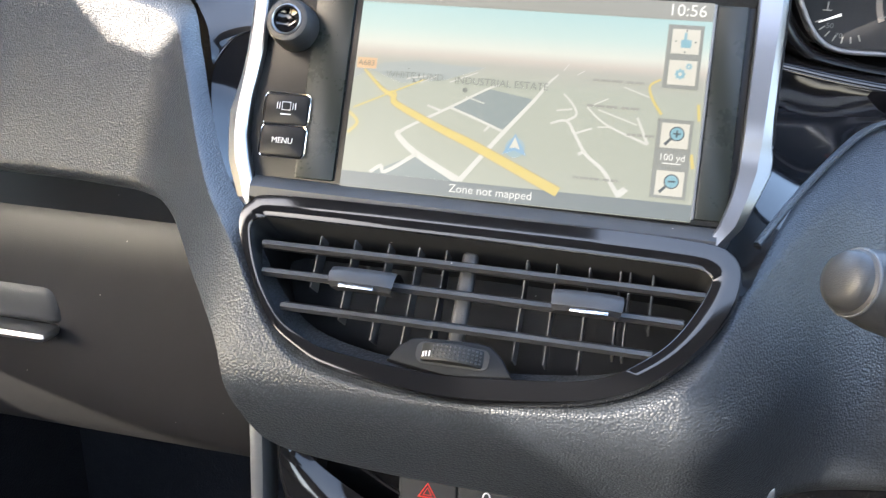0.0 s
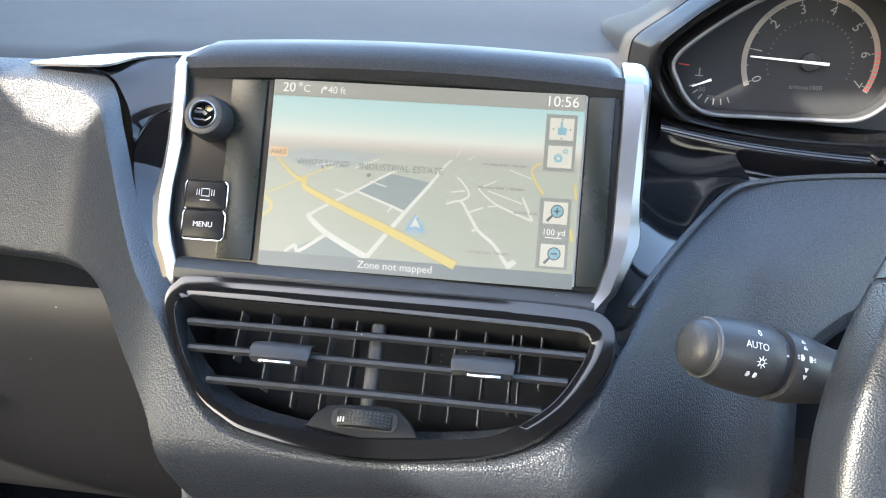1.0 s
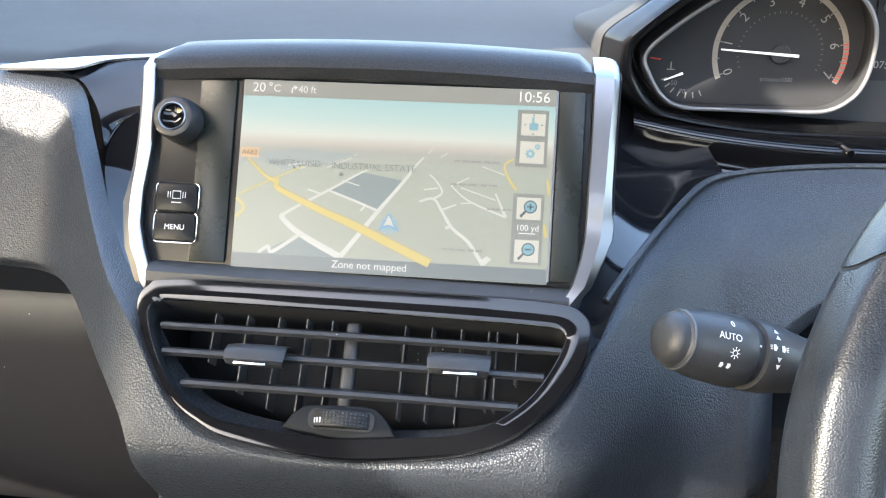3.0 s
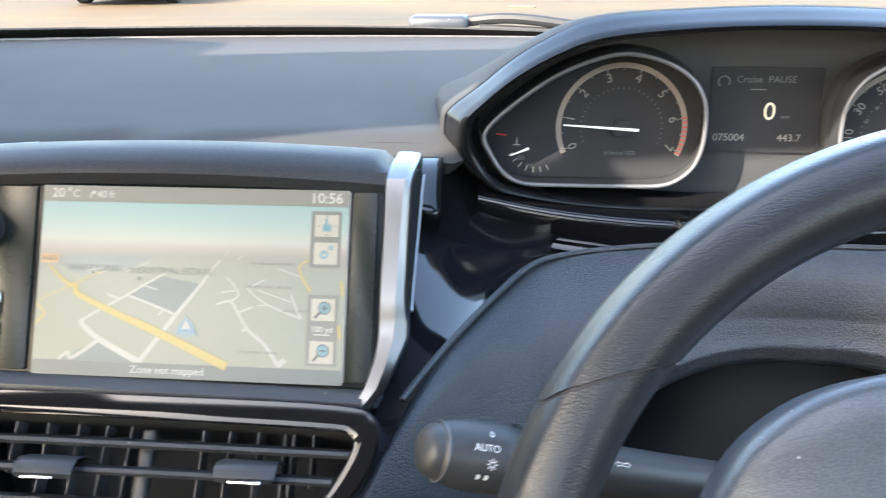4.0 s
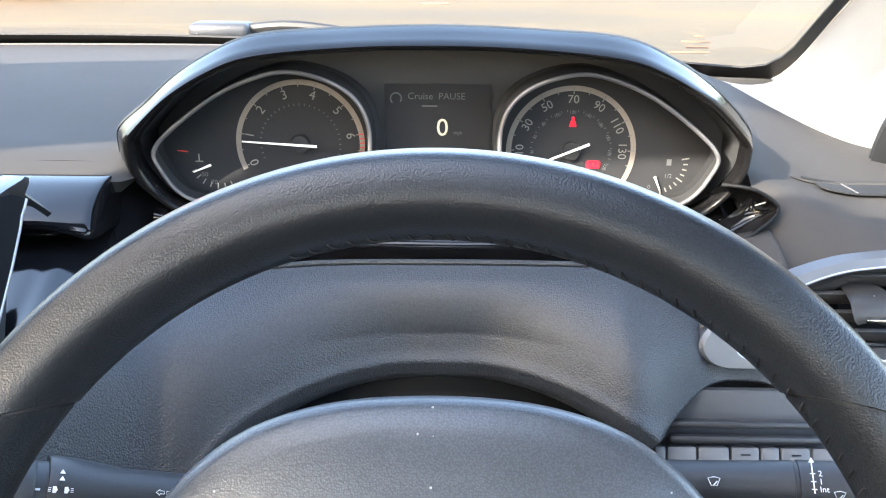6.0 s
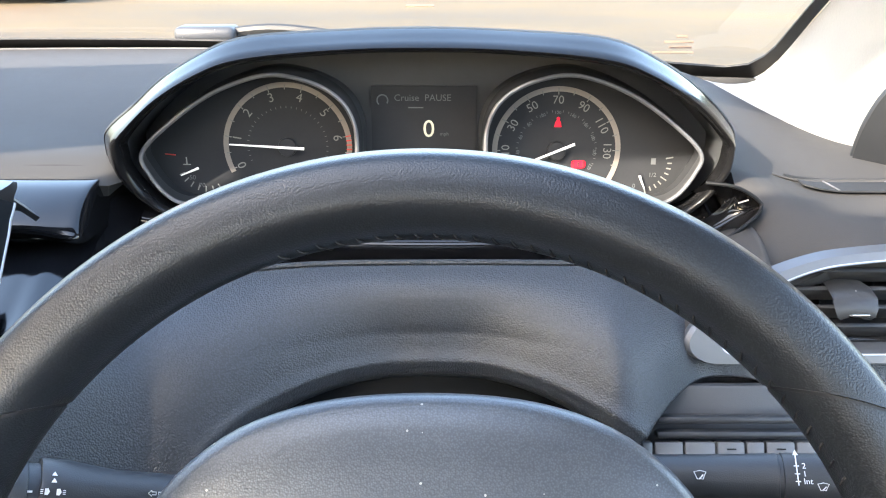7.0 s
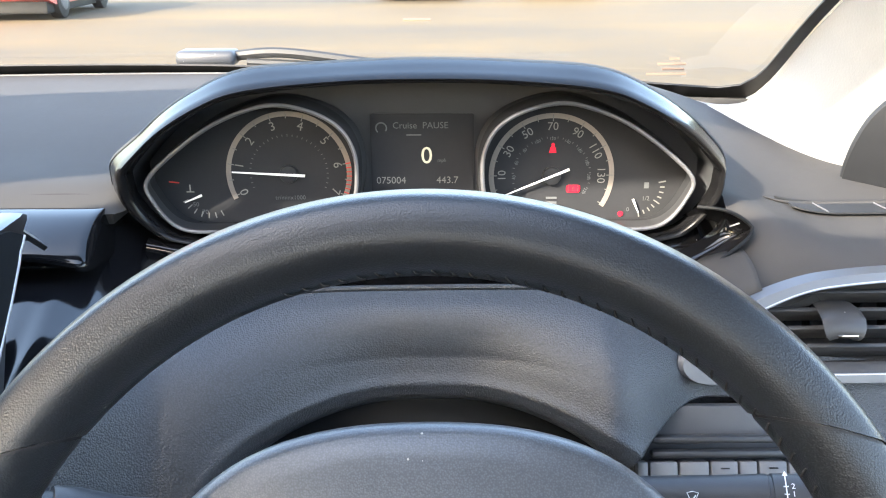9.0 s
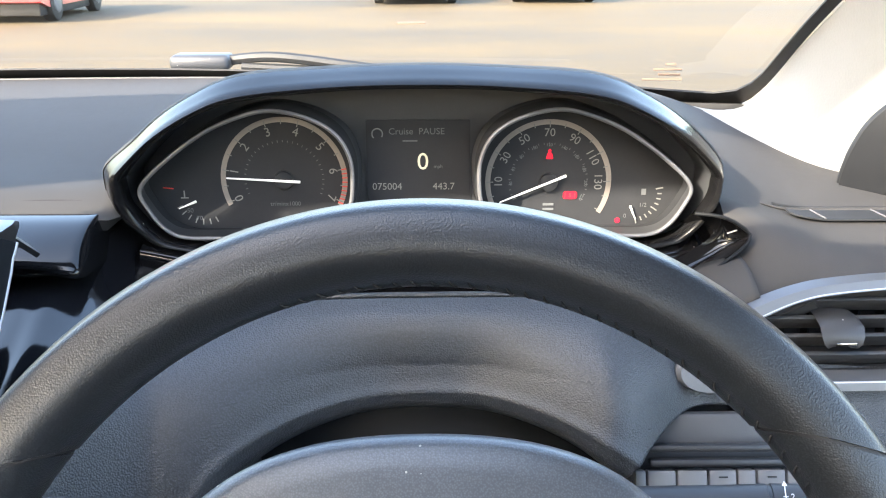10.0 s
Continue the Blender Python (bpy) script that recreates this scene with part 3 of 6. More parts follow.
bez_in = resample(spline([(-0.1370, 0.408, 0.901), (-0.1320, 0.407, 0.894), (-0.1200, 0.404, 0.884), (-0.1000, 0.402, 0.8725), (-0.0840, 0.400, 0.866), (-0.0790, 0.399, 0.863)], 6), 24)
part("bezel", loft([bez_in] + [[p.lerp(q, f) + Vector((0, -0.001, 0.0012)) * math.sin(math.pi * f) for p, q in zip(bez_in, bez_out)] for f in span(0.1, 1, 8)] + [[q + Vector((0, 0.004, -0.012)) for q in bez_out], [q + Vector((0, 0.02, -0.10)) for q in bez_out]]), gloss_black, console, "gloss black rounded bezel", sharp=180)
part("bezel_lip", tube([q + Vector((0.012, 0.004, 0.006)) for q in bez_in[4:]], 0.0012, 8), gloss_black, console)
part("switch_carrier", box((0.060, 0.024, 0.056), pose(-0.050, 0.4155, 0.874, -2), 0.003), soft_black, console)
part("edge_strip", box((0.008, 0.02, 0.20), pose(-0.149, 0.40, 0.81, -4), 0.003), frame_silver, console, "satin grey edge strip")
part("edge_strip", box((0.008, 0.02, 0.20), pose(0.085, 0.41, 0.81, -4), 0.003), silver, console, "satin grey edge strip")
MC = pose(-0.064, 0.3985, 0.884, 88, 0, 0)
hz = part("hazard_switch", plate(rounded(0.027, 0.030, 0.003), 0.004, pose(-0.064, 0.4025, 0.882, 88), 0.001), soft_black, console)
part("hazard_triangle", tube([MC @ Vector(p) for p in ((-0.0042, -0.0036, 0), (0.0042, -0.0036, 0), (0, 0.0040, 0))], 0.0006, 6, True, (0, 1, 0)), print_red, hz, "red warning triangle")
part("hazard_triangle", tube([MC @ Vector(p) for p in ((-0.0020, -0.0023, 0), (0.0020, -0.0023, 0), (0, 0.0016, 0))], 0.0004, 6, True, (0, 1, 0)), print_red, hz, "red warning triangle")
lk = part("lock_switch", plate(rounded(0.027, 0.030, 0.003), 0.004, pose(-0.036, 0.4025, 0.882, 88), 0.001), soft_black, console)
part("lock_symbol", box((0.005, 0.0006, 0.0045), pose(-0.036, 0.3983, 0.8825, 0), 0.0002), print_white, lk, "white padlock symbol")
part("lock_symbol", tube([Vector((-0.036 + 0.0017 * math.cos(a), 0.3983, 0.8855 + 0.003 * math.sin(a))) for a in span(0, math.pi, 9)], 0.0004, 6, False, (0, 1, 0)), print_white, lk, "white padlock symbol")

# gloss black wings either side of the centre unit
def sagged(a, b, n, deep):
    """A sheet between two lines, hollowed by deep."""
    return loft([[p.lerp(q, f) + Vector(deep) * math.sin(math.pi * f) for p, q in zip(a, b)] for f in span(0, 1, n)])


wing = thing("wing_trim", "gloss black wing trim beside the centre display", "dash trim", "wing trims", at=(-0.24, 0.55, 1.07))
strip_f = resample(spline([(-0.302, 0.550, 1.0890), (-0.273, 0.550, 1.0895), (-0.254, 0.556, 1.0895), (-0.240, 0.578, 1.0915), (-0.190, 0.587, 1.0938)], 6), 24)
strip_b = resample(spline([(-0.303, 0.556, 1.0893), (-0.280, 0.572, 1.0908), (-0.262, 0.580, 1.0918), (-0.235, 0.586, 1.0930), (-0.190, 0.592, 1.0950)], 6), 24)
part("wing_top", thicken(loft([strip_f, strip_b]), 0.0015), silver, wing, "satin silver top edge")
wl = resample(spline([(-0.268, 0.555, 1.0880), (-0.252, 0.5555, 1.0820), (-0.243, 0.550, 1.0735), (-0.234, 0.540, 1.0640), (-0.2265, 0.527, 1.0495)], 8), 30)
wr = resample(spline([(-0.256, 0.560, 1.0890), (-0.246, 0.579, 1.0912), (-0.222, 0.585, 1.0925), (-0.190, 0.588, 1.0935), (-0.190, 0.566, 1.0780), (-0.205, 0.553, 1.0685), (-0.218, 0.546, 1.0630), (-0.2235, 0.537, 1.0560), (-0.2255, 0.528, 1.0490)], 8), 30)
part("wing_face", sagged(wl, wr, 10, (0, 0.001, -0.001)), gloss_black, wing, sharp=180)
w1 = resample(spline([(-0.180, 0.560, 1.078), (-0.192, 0.558, 1.0745), (-0.205, 0.5535, 1.0685), (-0.218, 0.5465, 1.0630), (-0.2255, 0.530, 1.0485), (-0.222, 0.515, 1.034), (-0.205, 0.485, 1.020), (-0.185, 0.455, 1.008), (-0.165, 0.432, 0.998)], 8), 40)
w2 = resample(spline([(-0.160, 0.530, 1.080), (-0.162, 0.525, 1.062), (-0.164, 0.510, 1.045), (-0.163, 0.490, 1.028), (-0.160, 0.465, 1.012), (-0.154, 0.437, 0.998)], 8), 40)
part("wing_well", sagged(w1, w2, 10, (0, 0.012, -0.004)), gloss_black, wing, sharp=180)

ledge = thing("wing_trim", "gloss black wing trim between display and instruments", "dash trim", "wing trims", at=(0.07, 0.55, 1.07))
prof = spline([(0, 0.628, 1.0805), (0, 0.620, 1.0830), (0, 0.606, 1.0822), (0, 0.594, 1.0795), (0, 0.583, 1.0755), (0, 0.575, 1.0712), (0, 0.5690, 1.0662), (0, 0.5690, 1.0620), (0, 0.575, 1.0595), (0, 0.600, 1.0590)], 5)
led = []
for k in range(25):
    u = k / 24
    row_pts = []
    for p in prof:
        x_end = 0.071 - 0.004 * sstep(1.058, 1.094, p.z)
        bend = min(1.0, max(0.0, (u - 0.72) / 0.28))
        x = -0.03 + (x_end + 0.03) * (1 - (1 - u) ** 1.6)
        row_pts.append(Vector((x, p.y + 0.022 * (1 - math.sqrt(max(0.0, 1 - bend ** 4))), p.z - 0.005 * sstep(0.45, 0.9, u) * sstep(1.085, 1.064, p.z))))
    led.append(row_pts)
led.append([Vector((p.x - 0.002, 0.632, p.z)) for p in led[-1]])
part("ledge_top", loft(led), gloss_black, ledge, sharp=180)
part("ledge_slot", loft([[Vector((x, 0.586, z + 0.0015 * math.cos(x * 30))) for x in span(-0.03, 0.044, 10)] for z in (1.0545, 1.0625)]), gloss_black, ledge)
rim_line = spline([(-0.03, 0.577, 1.0575), (0.0, 0.577, 1.0575), (0.020, 0.578, 1.0572), (0.036, 0.580, 1.0562), (0.046, 0.585, 1.0550)], 5)
part("ledge_rim", tube(rim_line, [0.0030] * (len(rim_line) - 6) + [0.0029, 0.0027, 0.0024, 0.0018, 0.0012, 0.0005], 12), gloss_black, ledge)
shore = resample(spline([(-0.02, 0.600, 1.0555), (0.020, 0.590, 1.0545), (0.040, 0.586, 1.0535), (0.0495, 0.582, 1.0520), (0.058, 0.576, 1.0480), (0.070, 0.573, 1.0435), (0.090, 0.572, 1.0385), (0.110, 0.572, 1.0370), (0.125, 0.568, 1.0390), (0.137, 0.560, 1.0415)], 8), 50)
beach = resample(spline([(-0.02, 0.460, 1.010), (0.020, 0.446, 1.006), (0.040, 0.430, 1.004), (0.052, 0.412, 1.002), (0.0605, 0.402, 1.0000), (0.0690, 0.421, 1.0110), (0.083, 0.458, 1.0235), (0.105, 0.507, 1.0335), (0.123, 0.540, 1.0390), (0.137, 0.556, 1.0418)], 8), 50)
part("ledge_slope", sagged(shore, beach, 14, (0, 0.0, -0.001)), gloss_black, ledge, sharp=180)
head = resample(spline([(-0.02, 0.630, 1.088), (0.020, 0.630, 1.089), (0.045, 0.630, 1.089), (0.060, 0.630, 1.088), (0.070, 0.634, 1.083), (0.082, 0.642, 1.066), (0.100, 0.648, 1.054), (0.120, 0.650, 1.051), (0.137, 0.648, 1.050)], 8), 50)
part("ledge_well", sagged(shore, head, 12, (0.0, 0.016, -0.004)), gloss_black, ledge, sharp=180)

# ---- centre display unit ----
UP = Vector((0, 0.0390, 0.0833)).normalized()
OUT = Vector((0, -UP.z, UP.y))
H = Matrix(((1, 0, 0, -0.0382), (0, UP.y, OUT.y, 0.4435), (0, UP.z, OUT.z, 1.06235), (0, 0, 0, 1)))
unit = thing("display_unit", "centre touchscreen unit in black housing with silver side trims", "touchscreen", at=(-0.05, 0.5, 1.04))


key_black = material("key_black", (0.012, 0.013, 0.015), 0.30, spread=0.2, scale=25, spec=0.14)


def hb(size, x, y, z, bevel=0.0, seg=2):
    return box(size, H @ pose(x, y, z), bevel, seg)


part("housing", hb((0.216, 0.118, 0.05), -0.0145, 0.001, -0.0285, 0.006), matte_black, unit)
# padded black hood over the screen
hood_rows = []
for v, n in ((0.0475, 0.002), (0.052, 0.005), (0.058, 0.004), (0.066, -0.004), (0.073, -0.018), (0.0765, -0.034), (0.076, -0.055), (0.070, -0.09)):
    row = []
    for k in range(31):
        f = k / 30 * 2 - 1
        x = -0.0150 + f * 0.1085
        row.append(H @ Vector((x, v - 0.003 * f ** 2 - 0.006 * max(0.0, abs(f) - 0.93) / 0.07 * (v > 0.06), n - 0.004 * f * f)))
    hood_rows.append(row)
part("hood", thicken(loft(hood_rows), 0.003), hood_black, unit, "padded black hood")
face = part("front_panel", plate(rounded(0.2160, 0.0945, 0.002, 4, -0.0148, 0.0003), 0.0016, H @ pose(0, 0, -0.0030), 0.0006), key_black, unit, "black front panel")
lip_rows = []
for v, n in ((-0.0462, -0.001), (-0.0475, 0.002), (-0.052, 0.0055), (-0.0565, 0.005), (-0.059, 0.002), (-0.0615, -0.006)):
    lip_rows.append([H @ Vector((x, v - 0.0012 * (x + 0.015) / 0.1, n)) for x in span(-0.1165, 0.0868, 24)])
part("lower_lip", thicken(loft(lip_rows), 0.002), soft_black, unit)
part("panel_column", plate(rounded(0.0185, 0.0900, 0.001, 3, -0.0892, 0.0005), 0.0012, H @ pose(0, 0, -0.0014), 0.0004), smoked, unit, "smoked panel beside the screen")
part("panel_column", plate(rounded(0.0125, 0.0900, 0.001, 3, 0.0838, 0.0005), 0.0012, H @ pose(0, 0, -0.0014), 0.0004), smoked, unit, "smoked panel beside the screen")
part("panel_edge", hb((0.0010, 0.0900, 0.0012), 0.0766, 0.0003, 0.0002), frame_silver, unit, "bright bevelled edge", smooth=False)


def side_trim(rows, s):
    """Rows: height, inner edge, crease, outer edge, how far out, depth of the flank."""
    rings = []
    for v, xi, xm, xr, n, deep in rows:
        rings.append([H @ Vector(p) for p in ((xi, v, n - 0.012 - deep * 0.5), (xi, v, n - 0.0008), (xi + s * 0.0007, v, n), (xm, v, n + 0.0002), (xr - s * 0.0004, v, n - 0.0022), (xr, v, n - 0.0030), (xr + s * 0.0002, v, n - 0.003 - deep), (xr - s * 0.003, v, n - 0.004 - deep))])
    return loft(rings, True, True)


right_rows = [(0.0728, 0.0935, 0.1000, 0.1040, -0.036, 0.004), (0.0700, 0.0935, 0.1010, 0.1052, -0.030, 0.008), (0.0640, 0.0934, 0.1018, 0.1056, -0.017, 0.017), (0.0570, 0.0933, 0.1022, 0.1054, -0.004, 0.029), (0.0520, 0.0932, 0.1024, 0.1052, 0.002, 0.033), (0.0450, 0.0932, 0.1024, 0.1051, 0.003, 0.033),
              (0.0260, 0.0932, 0.1015, 0.1047, 0.003, 0.028), (0.0, 0.0928, 0.1007, 0.1044, 0.003, 0.019), (-0.0060, 0.0928, 0.1005, 0.1046, 0.003, 0.017), (-0.0120, 0.0927, 0.1004, 0.1050, 0.002, 0.012), (-0.0165, 0.0926, 0.1002, 0.1060, 0.001, 0.006),
              (-0.0230, 0.0924, 0.0998, 0.1058, 0.001, 0.005), (-0.0335, 0.0910, 0.0975, 0.1020, 0.002, 0.004), (-0.0463, 0.0874, 0.0935, 0.0968, 0.004, 0.004), (-0.0545, 0.0828, 0.0875, 0.0905, 0.004, 0.003), (-0.0590, 0.0835, 0.0860, 0.0880, 0.003, 0.002)]
# Right trim takes the darkened silver, the left trim the plain one
right_trim = part("side_trim", side_trim(right_rows, 1), shaded_silver, unit, "satin silver side trim", sharp=24)
left_rows = [(0.0728, -0.1215, -0.1250, -0.1275, -0.036, 0.004), (0.0660, -0.1220, -0.1260, -0.1285, -0.022, 0.012), (0.0580, -0.1222, -0.1270, -0.1292, -0.005, 0.024), (0.0500, -0.1218, -0.1268, -0.1291, 0.003, 0.026), (0.0260, -0.1203, -0.1260, -0.1285, 0.003, 0.022), (0.0120, -0.1202, -0.1262, -0.1289, 0.003, 0.019), (0.0, -0.1215, -0.1270, -0.1300, 0.003, 0.016),
             (-0.0100, -0.1228, -0.1280, -0.1320, 0.003, 0.013), (-0.0171, -0.1230, -0.1285, -0.1334, 0.003, 0.010), (-0.0277, -0.1229, -0.1283, -0.1326, 0.003, 0.007), (-0.0396, -0.1195, -0.1258, -0.1304, 0.004, 0.005), (-0.0480, -0.1165, -0.1220, -0.1270, 0.004, 0.004), (-0.0560, -0.1160, -0.1195, -0.1236, 0.004, 0.003), (-0.0590, -0.1165, -0.1180, -0.1200, 0.003, 0.002)]
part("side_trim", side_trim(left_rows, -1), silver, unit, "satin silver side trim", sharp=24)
inlay = [r for r in right_rows if -0.013 < r[0] < 0.065]
part("trim_inlay", thicken(loft([[H @ Vector((xr + 0.0009, v - 0.003 * (v > 0.06) + 0.002 * (v < -0.01), n - 0.003 - 0.0006)) for v, xi, xm, xr, n, deep in inlay], [H @ Vector((xr + 0.0010, v - 0.003 * (v > 0.06) + 0.002 * (v < -0.01), n - 0.003 - deep + 0.0016)) for v, xi, xm, xr, n, deep in inlay]]), 0.0006), inlay_black, right_trim, "dark inlay of the silver trim")
part("trim_edge", tube([H @ Vector((xr + 0.0012, v - 0.003 * (v > 0.06) + 0.002 * (v < -0.01), n - 0.003 - deep + 0.0008)) for v, xi, xm, xr, n, deep in inlay], 0.0008, 8), silver, right_trim, "thin silver outer edge")

KX, KY = -0.1065, 0.0238


def turned(profile):
    """A turned shape on the panel: pairs of radius and height."""
    return loft([[H @ Vector((KX + q * math.cos(a), KY + q * math.sin(a), n)) for a in span(0, math.tau, 45)[:-1]] for q, n in profile], True)


knob = part("volume_knob", turned(((0.0110, -0.001), (0.0108, 0.0060), (0.0103, 0.0100), (0.0095, 0.0120), (0.0082, 0.0126), (0.0069, 0.0124), (0.0068, 0.0100))), soft_black, unit, "black volume knob with bright ring")
part("knob_ring", turned(((0.0070, 0.0120), (0.0069, 0.0130), (0.0065, 0.0134), (0.0061, 0.0130), (0.0060, 0.0118))), silver, knob, "bright metal ring")
part("knob_face", turned(((0.0061, 0.0122), (0.0054, 0.0108), (0.0035, 0.0100), (0.0018, 0.0097), (0.0003, 0.0096))), gloss_black, knob, "dished gloss black knob face")
for y, name in ((-0.0142, "source_key"), (-0.0288, "menu_key")):
    key = part(name, plate(rounded(0.0208, 0.0140, 0.002, 4, -0.1054, y), 0.003, H @ pose(0, 0, -0.0012), 0.0008), key_black, unit, "black key")
    part("key_outline", tube([H @ Vector((px, py, 0.0013)) for px, py in rounded(0.0218, 0.0148, 0.0024, 4, -0.1054, y)], 0.00028, 5, True, OUT), chrome, key, "thin bright key outline")
    if name == "menu_key":
        text("MENU", 0.0037, H @ pose(-0.1054, -0.0287, 0.0021), print_white, key)
    else:
        part("key_symbol", tube([H @ Vector((-0.1054 + dx, -0.0128 + dy, 0.0021)) for dx, dy in ((-0.002, -0.0018), (0.002, -0.0018), (0.002, 0.0018), (-0.002, 0.0018))], 0.00025, 4, True, OUT), print_white, key, "white source symbol")
        for dx in (-0.0044, -0.0032, 0.0032, 0.0044):
            part("key_symbol", hb((0.0003, 0.0030, 0.0003), -0.1054 + dx, -0.0128, 0.0021), print_white, key, "white source symbol", smooth=False)
        part("key_symbol", hb((0.005, 0.0004, 0.0003), -0.1054, -0.0166, 0.0021), print_white, key, "white source symbol", smooth=False)

# the lit map
map_land = bpy.data.materials.new("map_picture")
map_land.use_nodes = True
nt = map_land.node_tree
pb = nt.nodes["Principled BSDF"]
gco = nt.nodes.new("ShaderNodeTexCoord")
gsep = nt.nodes.new("ShaderNodeSeparateXYZ")
gmap = nt.nodes.new("ShaderNodeMapRange")
gmap.inputs[1].default_value, gmap.inputs[2].default_value = 0.0, 1.0
gramp = nt.nodes.new("ShaderNodeValToRGB")
els = gramp.color_ramp.elements
els[0].position, els[0].color = 0.0, (0.40, 0.42, 0.32, 1)
els[1].position, els[1].color = 1.0, (0.33, 0.56, 0.56, 1)
for pos, col in ((0.55, (0.41, 0.44, 0.35, 1)), (0.64, (0.42, 0.42, 0.35, 1)), (0.675, (0.55, 0.50, 0.42, 1)), (0.72, (0.66, 0.68, 0.58, 1)), (0.80, (0.50, 0.64, 0.58, 1)), (0.92, (0.38, 0.58, 0.56, 1))):
    e = els.new(pos)
    e.color = col
nt.links.new(gco.outputs["Generated"], gsep.inputs[0])
nt.links.new(gsep.outputs["Z"], gmap.inputs[0])
nt.links.new(gmap.outputs[0], gramp.inputs[0])
pb.inputs["Base Color"].default_value = (0.02, 0.02, 0.02, 1)
pb.inputs["Roughness"].default_value = 0.3
nt.links.new(gramp.outputs[0], pb.inputs["Emission Color"])
SCREEN = 0.072
pb.inputs["Emission Strength"].default_value = SCREEN

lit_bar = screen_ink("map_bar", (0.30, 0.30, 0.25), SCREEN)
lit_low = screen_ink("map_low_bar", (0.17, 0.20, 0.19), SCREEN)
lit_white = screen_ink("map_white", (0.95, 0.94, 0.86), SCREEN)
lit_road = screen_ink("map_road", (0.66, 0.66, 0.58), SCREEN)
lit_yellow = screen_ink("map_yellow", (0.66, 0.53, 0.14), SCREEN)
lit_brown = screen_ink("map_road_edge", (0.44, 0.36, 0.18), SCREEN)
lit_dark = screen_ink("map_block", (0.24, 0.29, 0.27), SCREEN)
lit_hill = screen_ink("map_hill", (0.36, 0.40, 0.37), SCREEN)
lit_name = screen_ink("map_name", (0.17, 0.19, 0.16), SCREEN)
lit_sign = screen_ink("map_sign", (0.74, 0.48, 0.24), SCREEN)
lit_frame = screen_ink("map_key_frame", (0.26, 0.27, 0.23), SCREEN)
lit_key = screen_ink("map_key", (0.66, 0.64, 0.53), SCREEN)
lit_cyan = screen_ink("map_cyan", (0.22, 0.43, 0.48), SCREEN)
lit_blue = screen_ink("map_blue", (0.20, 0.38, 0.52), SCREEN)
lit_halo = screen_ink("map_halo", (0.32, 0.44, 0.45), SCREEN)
lit_ink = screen_ink("map_ink", (0.06, 0.08, 0.08), SCREEN)

screen_part = part("screen", plate(rounded(0.1524, 0.0920, 0.0005, 2), 0.0008, H @ pose(0, 0, -0.0006)), map_land, unit, "lit map display")


def flat(points, z, mat, name="map_shape", label=""):
    """A flat shape of the map; points in millimetres from the screen's middle."""
    return part(name, plate([(x / 1000, y / 1000) for x, y in points], 0.00004, H @ pose(0, 0, 0.0002 + z * 0.00011)), mat, screen_part, label, smooth=False)


def road(points, w0, w1, z, mat, name="map_road"):
    return part(name, strip([(p.x, p.y) for p in spline([(x / 1000, y / 1000, 0) for x, y in points], 4)], w0 / 1000, w1 / 1000, 0.0002 + z * 0.00011, H), mat, screen_part, smooth=False)


def rect(x0, y0, x1, y1):
    return [(x0, y0), (x1, y0), (x1, y1), (x0, y1)]


def words(body, size, x, y, mat, z=8, align="CENTER"):
    return text(body, size / 1000, H @ pose(x / 1000, y / 1000, 0.0002 + z * 0.00011), mat, screen_part, align=align, depth=0.00002)


flat(rect(-76.2, 38.0, 76.0, 45.9), 2, lit_bar, "status_bar")
flat(rect(-76.0, -45.9, 76.0, -39.0), 4, lit_low, "message_bar")
flat([(-69, 7.5), (-63.1, 10.9), (-46.3, 12.9), (-35, 12), (-16.8, 11.8), (-34.4, 5.0), (-53.9, 2.2)], 1, lit_hill, "map_hill")
flat([(-76, 9), (-66, 10.5), (-69, 7), (-76, 3)], 1, lit_hill, "map_hill")
flat([(-30.4, -6.8), (-5.4, -15.6), (6.1, -0.6), (-13.5, 2.6)], 1, lit_dark, "map_block")
flat([(-42.9, -28.5), (-63, -38.9), (-22.5, -38.9)], 1, lit_dark, "map_block")
